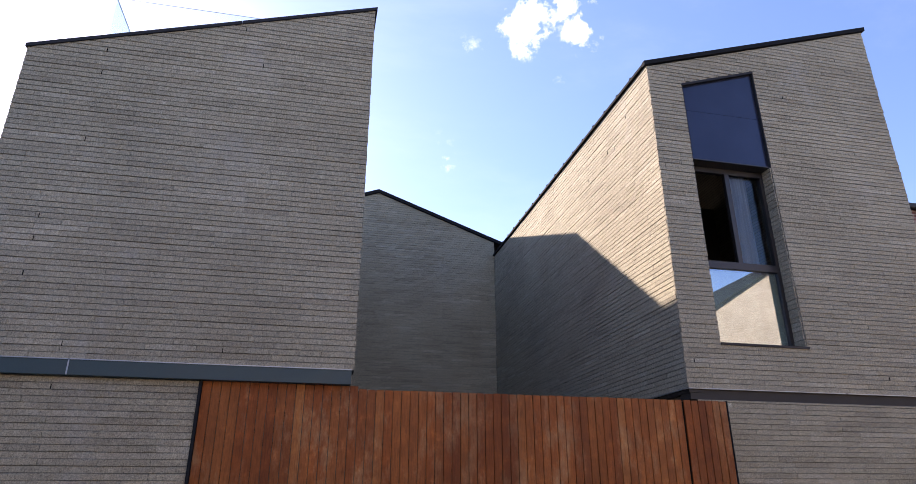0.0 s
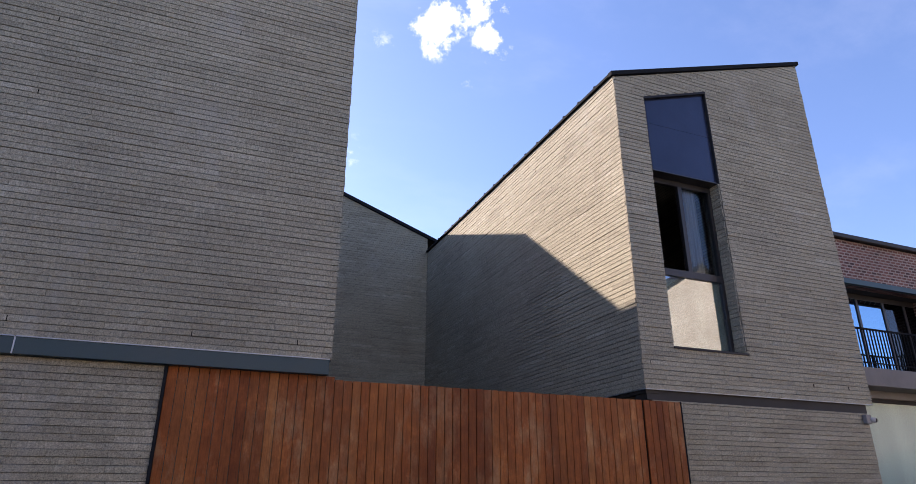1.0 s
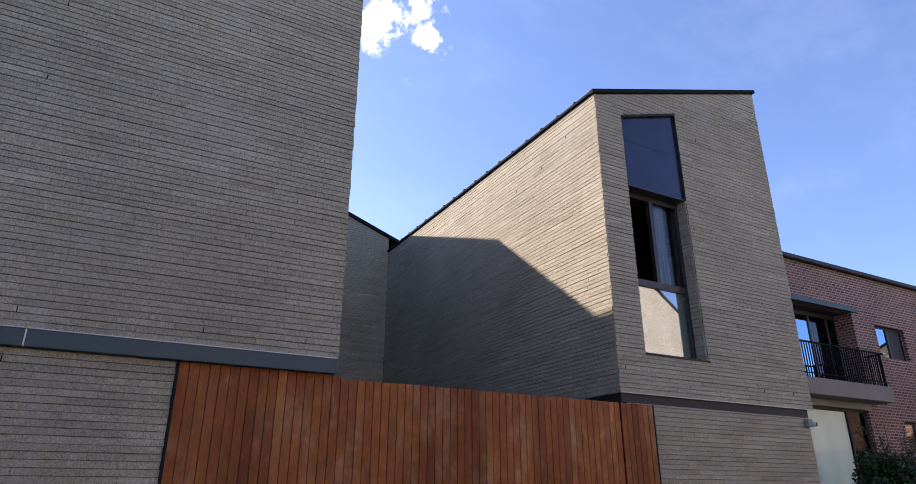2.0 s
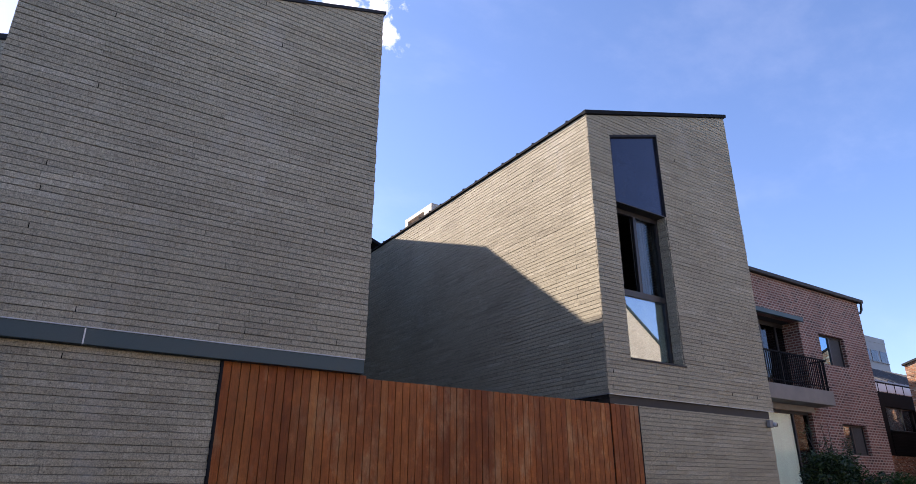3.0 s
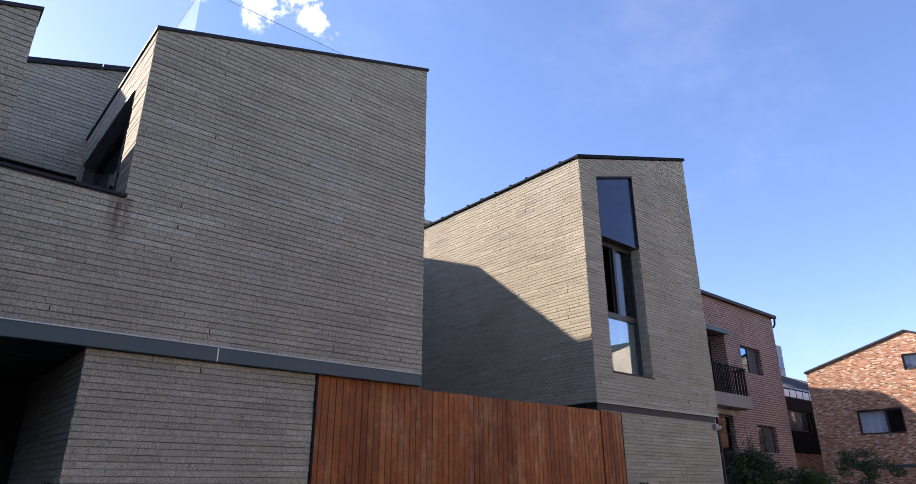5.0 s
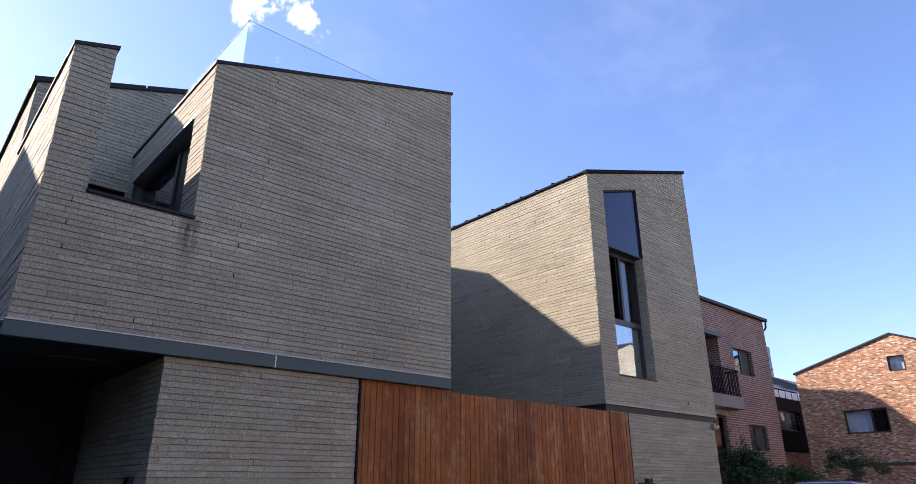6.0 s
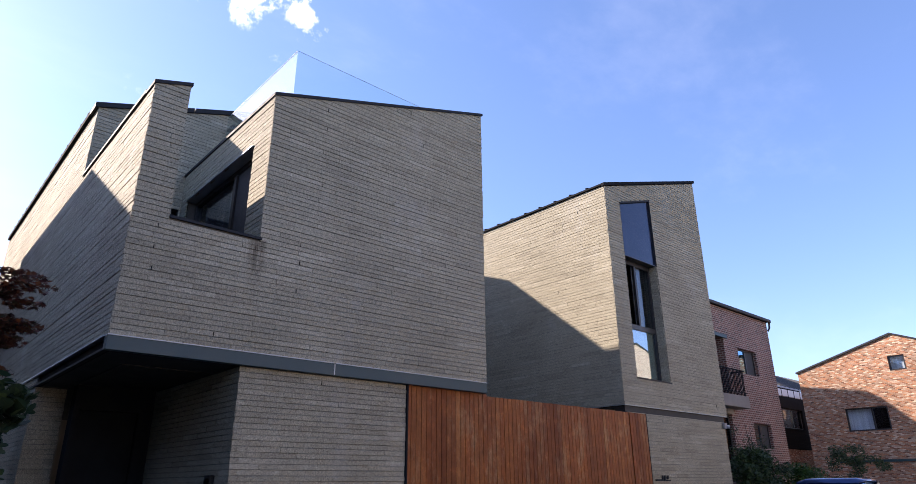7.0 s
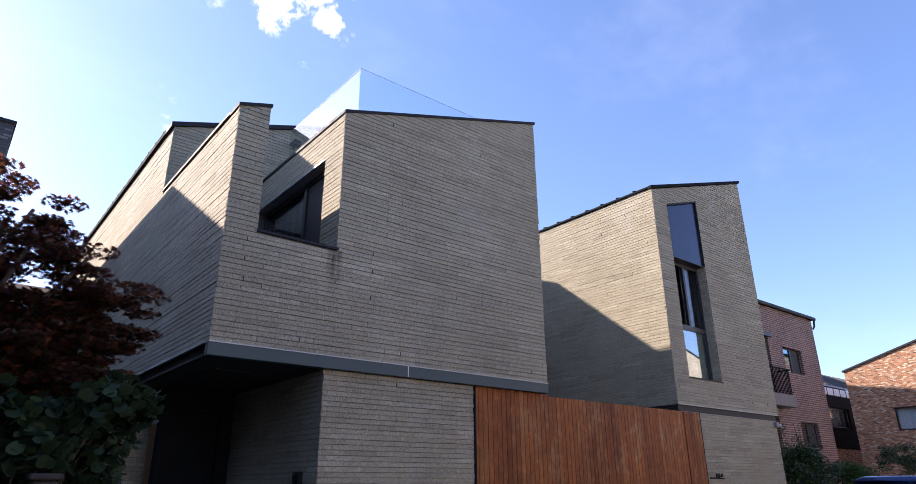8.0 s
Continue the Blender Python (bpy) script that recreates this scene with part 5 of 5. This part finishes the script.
for i in range(34):
    x = 31.1 + i * 0.68
    bm = bmesh.new()
    vs = [bm.verts.new((x + dx, y, z + dz)) for dx in (0, 0.05) for y, z, dz in ((LY0, LZ0 + 0.13, -0.005), (LY1, LZ1 + 0.13, -0.005), (LY1, LZ1 + 0.13, 0.07), (LY0, LZ0 + 0.13, 0.07))]
    for f in ((0, 1, 2, 3), (7, 6, 5, 4), (0, 4, 5, 1), (1, 5, 6, 2), (2, 6, 7, 3), (3, 7, 4, 0)):
        bm.faces.new([vs[k] for k in f])
    part("seam", bm, M["seam_dark"], lroof)

# ---------------------------------------------------------------- far buildings
def tower_block(name, label, x0, x1, y0, y1, top, wall, rows, cols, floor=2.9):
    t = thing(name, label, "building", ((x0 + x1) / 2, (y0 + y1) / 2, GROUND))
    part("wall", box(x0, x1, y0, y1, GROUND, top), M[wall], t)
    part("parapet", box(x0 - 0.03, x1 + 0.03, y0 - 0.03, y1 + 0.03, top, top + 0.7), M[wall], t)
    for r in range(rows):
        z = top - 2.6 - r * floor
        for c in range(cols):
            x = x0 + (c + 0.5) * (x1 - x0) / cols
            w = part("window", box(x - 0.9, x + 0.9, y0 - 0.05, y0 - 0.002, z, z + 1.5), M["dark_glass"], t)
            part("sill", box(x - 1.0, x + 1.0, y0 - 0.14, y0 - 0.05, z - 0.1, z), M["concrete"], w)
        for c in range(3):
            y = y0 + (c + 0.5) * (y1 - y0) / 3
            part("window", box(x0 - 0.05, x0 - 0.002, y - 0.8, y + 0.8, z, z + 1.5), M["blue_glass"], t)
    return t


tower_block("pale_apartment_block", "pale concrete apartment block far behind the houses", 85.5, 92.4, 40, 46, 20.0, "pale_panel", 4, 3)
tower_block("tan_apartment_block", "tan and white apartment block far down the lane", -6, 6, 80, 92, 21.0, "tan_wall", 4, 4)

white_house = thing("white_apartment_block", "white rendered apartment block with an open loggia below its roof", "building", (26, 48, GROUND))
part("wall", box(22.200, 31.920, 42.220, 55.180, GROUND, 20.840), M["cream_wall"], white_house)
part("roof", box(22.176, 31.920, 42.196, 46.660, 23.624, 23.960), M["cream_wall"], white_house)
part("corner_pier", box(22.176, 22.536, 42.196, 43.420, 20.841, 23.623), M["cream_wall"], white_house)
part("pier", box(22.176, 22.536, 46.204, 46.660, 20.841, 23.623), M["cream_wall"], white_house)
part("pier", box(23.568, 24.000, 42.196, 42.700, 20.841, 23.623), M["cream_wall"], white_house)
part("loggia_wall", box(23.520, 31.920, 43.900, 46.660, 20.841, 23.623), M["tan_wall"], white_house)
part("loggia_sill", box(22.176, 22.440, 43.421, 46.203, 20.841, 22.040), M["cream_wall"], white_house)
part("rear_block", box(22.200, 29.520, 55.540, 62.380, GROUND, 23.000), M["cream_wall"], white_house)
for i in range(2):
    part("railing_bar", box(22.680 + i * 0.72, 22.728 + i * 0.72, 42.244, 42.292, 20.842, 22.040), M["chrome"], white_house)
part("railing", box(22.548, 23.556, 42.220, 42.316, 22.040, 22.100), M["chrome"], white_house)

# the house across the lane to the left, whose gable throws the shadow on the flank wall
nb_house = thing("hidden_neighbour_house", "grey brick neighbour house with a slanting roof", "house", (-13, 26, GROUND))
nbw = Plane((0, 21.5, 0), (1, 0, 0), (0, -1, 0))
part("front_wall", slab(nbw, [(-22, GROUND), (-8, GROUND), (-8, 8.48), (-12, 12.12), (-22, 12.12)], 0.3, face=0.0), M["grey_brick_far"], nb_house)
part("flank_wall", box(-8.3, -8, 21.801, 30, GROUND, 8.5), M["grey_brick_far"], nb_house)
part("roof", box(-22, -12, 21.801, 30, 11.9, 12.1), M["dark_metal"], nb_house)
sloped_roof(nb_house, -12, 12.1, -8, 8.46, 21.801, 30, 0.1, M["dark_metal"], rib=False)
# the charcoal brick house whose corner stands against the sky
dk_house = thing("charcoal_brick_house", "charcoal brick house corner with a thin metal coping", "house", (-12, 18, GROUND))
part("wall", box(-14, -7.86, 14.5, 20.5, GROUND, 8.42), M["dark_brick"], dk_house)
part("coping", box(-14.03, -7.83, 14.47, 20.53, 8.42, 8.5), M["dark_metal"], dk_house)

# the sunlit row across the lane, behind the walk
opp = thing("opposite_house", "sunlit beige brick house with a gable, across the lane", "house", (19, -9, GROUND))
ow = Plane((0, -6.0, 0), (-1, 0, 0), (0, 1, 0))
part("gable_wall", slab(ow, [(-25.4, GROUND), (-13.8, GROUND), (-13.8, 7.35), (-20.2, 11.35), (-25.4, 7.5)], 0.3, [[(-18.4, 5.2), (-17.2, 5.2), (-17.2, 6.6), (-18.4, 6.6)]], face=0.0), M["beige_brick"], opp)
framed_window(opp, ow, -18.4, -17.2, 5.2, 6.6, ((0.5, "blue_glass"), (0.5, "dark_glass")), label="dark two-part window")
part("flank_wall", box(13.8, 14.1, -14, -6.305, GROUND, 7.2), M["beige_brick"], opp)
part("flank_wall", box(25.1, 25.4, -14, -6.305, GROUND, 7.3), M["beige_brick"], opp)
part("back_wall", box(13.8, 25.4, -14.3, -14, GROUND, 7.2), M["beige_brick"], opp)
sloped_roof(opp, 13.6, 7.35, 20.2, 11.48, -14.2, -5.9, 0.12, M["dark_metal"], rib=False)
sloped_roof(opp, 25.6, 7.47, 20.2, 11.48, -14.2, -5.9, 0.12, M["dark_metal"], rib=False)
# unseen house, kept beige to bounce warm sunlight onto the shaded street walls
bounce_house = thing("opposite_house", "unseen flat-roofed beige brick house across the lane, added for warm bounce light", "house", (2, -13, GROUND))
part("wall", box(-6, 11, -18, -9.0, GROUND, 6.6), M["beige_brick"], bounce_house)
part("coping", box(-6.1, 11.1, -18.1, -8.9, 6.6, 6.75), M["dark_metal"], bounce_house)
# unseen house, made charcoal so that little light bounces into the porch
low_bounce_house = thing("opposite_house", "unseen flat-roofed charcoal brick house across the lane, dark to cut bounce", "house", (-15, -13, GROUND))
part("wall", box(-24, -8.5, -18, -8.8, GROUND, 6.4), M["dark_brick"], low_bounce_house)
part("coping", box(-24.1, -8.4, -18.1, -8.7, 6.4, 6.55), M["dark_metal"], low_bounce_house)
# unseen house, added to keep sky light from the left off the porch
sky_block_house = thing("hidden_neighbour_house", "unseen flat-roofed charcoal brick house, added to dim the porch", "house", (-17, 7, GROUND))
part("wall", box(-22, -12.5, 1.5, 12.5, GROUND, 6.6), M["dark_brick"], sky_block_house)
part("coping", box(-22.1, -12.4, 1.4, 12.6, 6.6, 6.75), M["dark_metal"], sky_block_house)
opp4 = thing("opposite_house", "sunlit beige brick house with a low gable, across the lane", "house", (30, -10, GROUND))
part("gable_wall", slab(ow, [(-36, GROUND), (-25.6, GROUND), (-25.6, 8.6), (-28.0, 9.5), (-36, 7.2)], 0.3, face=0.0), M["beige_brick"], opp4)
part("wall", box(25.6, 36, -14, -6.305, GROUND, 6.9), M["beige_brick"], opp4)
part("verge", strip(ow, (-36, 7.2), (-28.0, 9.5), 0.0, 0.1, -8, 0.05), M["dark_metal"], opp4)
part("verge", strip(ow, (-28.0, 9.5), (-25.6, 8.6), 0.0, 0.1, -8, 0.05), M["dark_metal"], opp4)

# ---------------------------------------------------------------- planting
def leaf_points(kind, size):
    """Outline of one leaf in its own plane."""
    if kind == "maple":
        pts = []
        for i in range(7):
            a = radians(-126 + i * 42)
            r = size * (1.0 - 0.11 * abs(i - 3))
            pts.append((math.sin(a) * r, math.cos(a) * r))
            if i < 6:
                a2 = a + radians(21)
                pts.append((math.sin(a2) * size * 0.3, math.cos(a2) * size * 0.3))
        return pts
    if kind == "round":
        return [(size * 0.95 * math.sin(radians(a)), size * (0.9 * math.cos(radians(a)) + (0.15 if a == 0 else 0))) for a in range(0, 360, 45)]
    return [(0, -size), (size * 0.38, -0.2 * size), (size * 0.3, 0.45 * size), (0, size), (-size * 0.3, 0.45 * size), (-size * 0.38, -0.2 * size)]


def foliage(clusters, kind, size, per, rng, droop=0.5):
    """Many single leaves in loose clusters (centre, radii, share)."""
    verts, faces = [], []
    for c, rad, share in clusters:
        for _ in range(int(per * share)):
            while True:
                q = Vector((rng.uniform(-1, 1), rng.uniform(-1, 1), rng.uniform(-1, 1)))
                if q.length <= 1:
                    break
            p = Vector(c) + Vector((q.x * rad[0], q.y * rad[1], q.z * rad[2]))
            s = size * rng.uniform(0.6, 1.25)
            lean = 0.6 if kind == "maple" else 1.0
            turn = Matrix.Rotation(rng.uniform(0, 6.28), 3, "Z") @ Euler((rng.uniform(-lean, lean) - (droop if kind == "maple" else 0), rng.uniform(-lean, lean), 0)).to_matrix()
            n0 = len(verts)
            for x, y in leaf_points(kind, s):
                v = p + turn @ Vector((x, y, -0.12 * abs(x) - 0.1 * max(0, y) ** 2 / s))
                verts.append(tuple(v))
            faces.append(tuple(range(n0, len(verts))))
    me = bpy.data.meshes.new("crown")
    me.from_pydata(verts, [], faces)
    return me


def plant(name, label, category, base, clusters, kind, size, per, material, rng, stems=(), trunk_r=0.05, droop=0.5, group=""):
    t = thing(name, label, category, base, group)
    for k, path in enumerate(stems):
        bm = bmesh.new()
        r, ring = trunk_r * (1.0 if k == len(stems) - 1 else 0.55), None
        for i, a in enumerate(path):
            way = (path[min(i + 1, len(path) - 1)] - path[max(i - 1, 0)]).normalized()
            turn = way.to_track_quat("Z", "Y").to_matrix()
            now = [bm.verts.new(a + turn @ Vector((math.cos(q * 0.785) * r, math.sin(q * 0.785) * r, 0))) for q in range(8)]
            if ring:
                for q in range(8):
                    bm.faces.new((ring[q], ring[(q + 1) % 8], now[(q + 1) % 8], now[q]))
            ring, r = now, r * 0.66
        bm.faces.new(ring)
        part("trunk" if k == len(stems) - 1 else "limb", bm, M["bark"], t, "", True)
    me = foliage(clusters, kind, size, per, rng, droop)
    me.materials.append(M[material])
    ob = new("crown", me)
    ob.parent = t
    ob.matrix_parent_inverse = Matrix.Translation(-Vector(base))
    return t


rng = random.Random(41)
base = Vector((-8.3, 6.9, GROUND))
limbs, cl = [], []
fork = base + Vector((0.05, -0.05, 1.5))
# the farthest left limb ends are out of view, added to block sky light
ends = [(-6.75, 6.75, 3.1), (-8.3, 6.6, 3.3), (-7.9, 7.0, 3.0), (-7.6, 6.5, 3.35), (-7.3, 6.8, 2.75), (-8.2, 6.9, 3.75), (-8.6, 6.4, 3.2), (-8.0, 6.4, 2.75), (-7.0, 7.0, 2.95), (-7.75, 7.3, 3.6), (-8.5, 7.1, 4.05), (-9.8, 6.0, 3.5), (-10.3, 6.8, 3.0), (-9.9, 7.5, 4.2), (-9.4, 5.6, 2.7), (-10.6, 6.2, 3.9), (-6.75, 6.6, 2.95), (-6.6, 6.9, 2.55), (-7.1, 6.3, 3.3), (-7.6, 6.9, 3.9), (-8.1, 6.5, 4.1), (-8.8, 6.7, 3.9), (-9.3, 6.9, 3.2), (-7.6, 6.2, 2.5), (-8.4, 6.0, 2.7), (-7.1, 7.2, 3.2), (-6.9, 6.9, 2.3), (-7.4, 7.1, 2.2), (-6.75, 6.7, 2.25), (-7.15, 6.6, 2.15), (-7.5, 6.6, 2.3), (-7.9, 6.6, 2.4), (-6.65, 6.8, 2.75), (-7.0, 6.7, 2.7)]
for e in ends:
    e = Vector(e)
    mid = fork.lerp(e, 0.5) + Vector((rng.uniform(-0.15, 0.15), rng.uniform(-0.15, 0.15), 0.22))
    limbs.append([fork, mid, e])
    for k in range(11):
        f = rng.uniform(0.35, 1.14)
        c = mid.lerp(e, f) + Vector((rng.uniform(-0.3, 0.3), rng.uniform(-0.3, 0.3), rng.uniform(-0.16, 0.12)))
        cl.append((c, (rng.uniform(0.16, 0.3), rng.uniform(0.16, 0.3), rng.uniform(0.025, 0.06)), 1.0))
limbs.append([base, base + Vector((0.02, 0.0, 0.8)), fork])
plant("japanese_maple", "dark red Japanese maple with finely cut drooping leaves", "tree", tuple(base), cl, "maple", 0.05, 125, "maple", rng, limbs, 0.075, 0.4)

rng = random.Random(42)
base = Vector((-7.3, 6.1, GROUND))
cl, stems = [], []
for e in ((-6.5, 6.1, 1.9), (-6.75, 6.0, 1.9), (-8.0, 6.0, 2.0), (-6.62, 6.1, 1.98), (-6.6, 6.2, 1.7), (-6.9, 6.0, 1.85), (-7.3, 6.1, 1.75), (-7.7, 6.0, 1.9), (-7.2, 5.9, 1.45), (-6.9, 6.2, 1.35), (-7.6, 6.1, 1.5), (-7.9, 6.2, 1.8), (-6.75, 6.1, 1.4)):
    e = Vector(e)
    stems.append([base + Vector((rng.uniform(-0.1, 0.1), 0, 0)), base.lerp(e, 0.6) + Vector((rng.uniform(-0.1, 0.1), 0, 0.1)), e])
    cl.append((e, (0.26, 0.22, 0.24), 1.0))
plant("redbud_shrub", "green shrub with round heart-shaped leaves in shade", "shrub", tuple(base), cl, "round", 0.058, 130, "shade_green", rng, stems, 0.03)

rng = random.Random(43)
for x, y, h, w, mt, nm, lab in ((15.7, 10.1, 2.5, 1.5, "dark_green", "garden_shrub", "dark green evergreen shrub under the brick house"), (17.9, 10.4, 2.45, 1.6, "dark_green", "garden_shrub", "dark green evergreen shrub under the brick house"),
                                (21.0, 10.4, 2.05, 1.6, "bright_green", "garden_shrub", "fresh green clipped shrub by the lane"), (27.6, 10.6, 3.0, 2.9, "dark_green", "garden_shrub", "broad dark shrub before the rustic house")):
    cl = []
    for k in range(34):
        a, r = rng.uniform(0, 6.28), math.sqrt(rng.random())
        zz = rng.uniform(0.15, 1.0)
        cl.append(((x + math.cos(a) * r * w * 0.8 * math.sqrt(1.15 - zz), y + math.sin(a) * r * w * 0.6 * math.sqrt(1.15 - zz), GROUND + zz * h * 0.95), (0.34, 0.34, 0.24), 1.0))
    plant(nm, lab, "shrub", (x, y, GROUND), cl, "leaf", 0.062, 170, mt, rng, [[Vector((x, y, GROUND)), Vector((x + 0.1, y, GROUND + h * 0.4)), Vector((x - 0.1, y + 0.1, GROUND + h * 0.8))]], 0.05, group="garden shrubs along the lane")
# slender young tree against the red brick wall
rng = random.Random(44)
cl, stems = [], []
b0 = Vector((17.2, 10.5, GROUND))
for k in range(12):
    e = b0 + Vector((rng.uniform(-1.1, 1.2), rng.uniform(-0.4, 0.4), rng.uniform(2.3, 3.5)))
    stems.append([b0 + Vector((0, 0, 0.2)), b0.lerp(e, 0.55) + Vector((rng.uniform(-0.1, 0.1), 0, 0.1)), e])
    for j in range(3):
        cl.append((b0.lerp(e, rng.uniform(0.7, 1.02)), (0.22, 0.2, 0.22), 1.0))
plant("young_tree", "slender young tree with sparse small leaves", "tree", tuple(b0), cl, "leaf", 0.05, 40, "green", rng, stems, 0.035)

# hedge mass by the porch, with bushes added and raised to block sky light
rng = random.Random(45)
for x, y, h, w in ((-7.35, 8.2, 3.2, 0.9), (-7.9, 9.6, 3.4, 1.2), (-8.7, 7.8, 3.2, 1.2), (-7.5, 11.2, 3.3, 1.1), (-9.4, 6.0, 3.0, 1.1), (-7.0, 7.2, 1.7, 0.8), (-6.75, 9.6, 2.5, 0.7), (-6.8, 11.6, 2.6, 0.8)):
    cl = []
    for k in range(34):
        a, r = rng.uniform(0, 6.28), math.sqrt(rng.random())
        cl.append(((x + math.cos(a) * r * w * 0.75, y + math.sin(a) * r * w * 0.75, GROUND + rng.uniform(0.1, 0.95) * h), (0.34, 0.34, 0.3), 1.0))
    plant("garden_hedge", "dense dark green hedge bush beside the porch, thickened to block its light", "shrub", (x, y, GROUND), cl, "round", 0.05, 150, "dark_green", rng, [[Vector((x, y, GROUND)), Vector((x + 0.1, y, GROUND + h * 0.4)), Vector((x - 0.1, y + 0.1, GROUND + h * 0.8))]], 0.05, group="hedge bushes by the porch")

# garden planter at the foot of the maple
planter = thing("planter", "weathered brown planter post among the shrubs", "planter", (-7.2, 5.7, GROUND))
part("body", box(-7.24, -7.06, 5.7, 5.88, GROUND, 1.25, 0.02), M["pot"], planter)
part("rim", box(-7.27, -7.03, 5.67, 5.91, 1.251, 1.3, 0.012), M["pot"], planter)

# ---------------------------------------------------------------- parked car
car = thing("parked_car", "dark parked saloon car reflecting the blue sky", "car", (8.4, 4.9, GROUND))


def car_shell(sections, width_scale=1.0):
    """Loft half-width and height sections along the car's length into a closed skin."""
    bm = bmesh.new()
    rings = []
    for x, half, z0, z1, tuck in sections:
        ring = [(-half, z0), (-half * 1.0, z0 + (z1 - z0) * 0.55), (-half * tuck, z1 - 0.03), (-half * tuck * 0.8, z1), (half * tuck * 0.8, z1), (half * tuck, z1 - 0.03), (half, z0 + (z1 - z0) * 0.55), (half, z0)]
        rings.append([bm.verts.new((x, y, z)) for y, z in ring])
    for a, b in zip(rings, rings[1:]):
        for i in range(8):
            bm.faces.new((a[i], a[(i + 1) % 8], b[(i + 1) % 8], b[i]))
    bm.faces.new(rings[0])
    bm.faces.new(rings[-1][::-1])
    return bm


CAR = pose(8.4, 4.9, GROUND, 0, 0, 4)


def car_part(name, bm, material, parent=None, label="", smooth=False):
    bmesh.ops.transform(bm, matrix=CAR, verts=bm.verts[:])
    return part(name, bm, material, parent or car, label, smooth)


body = car_part("body", car_shell([(-2.25, 0.7, 0.35, 0.72, 0.9), (-2.1, 0.86, 0.25, 0.86, 0.93), (-1.2, 0.9, 0.2, 0.93, 0.95), (0.9, 0.9, 0.2, 0.95, 0.95), (2.0, 0.88, 0.22, 0.98, 0.93), (2.25, 0.78, 0.35, 0.9, 0.9)]), M["car_paint"], None, "", True)
cabin = car_part("cabin_glass", car_shell([(-1.25, 0.76, 0.9, 0.95, 0.96), (-0.45, 0.74, 0.9, 1.38, 0.8), (0.75, 0.74, 0.9, 1.395, 0.8), (1.75, 0.74, 0.9, 1.0, 0.95)]), M["blue_glass"], body, "tinted side and rear glass", True)
car_part("roof", car_shell([(-0.62, 0.6, 1.32, 1.375, 0.93), (-0.2, 0.64, 1.34, 1.425, 0.93), (0.4, 0.64, 1.34, 1.435, 0.93), (0.95, 0.6, 1.32, 1.38, 0.93)]), M["car_paint"], body, "", True)
for x in (-1.4, 1.4):
    for y in (-0.82, 0.82):
        bm = bmesh.new()
        add_rod(bm, (x, y - 0.1, 0.32), (x, y + 0.1, 0.32), 0.32, 0.32, 24)
        wheel = car_part("wheel", bm, M["tyre"])
        bm = bmesh.new()
        add_rod(bm, (x, y - 0.105, 0.32), (x, y + 0.105, 0.32), 0.2, 0.2, 18)
        car_part("rim", bm, M["chrome"], wheel)
for y in (-0.6, 0.6):
    car_part("headlight", box(-2.262, -2.2, y - 0.16, y + 0.16, 0.6, 0.72, 0.01), M["chrome"])
    car_part("tail_light", box(2.2, 2.27, y - 0.16, y + 0.16, 0.68, 0.82, 0.01), M["tan_wall"])

# ---------------------------------------------------------------- brickwork, laid last
for coat in coats:
    lay(*coat)
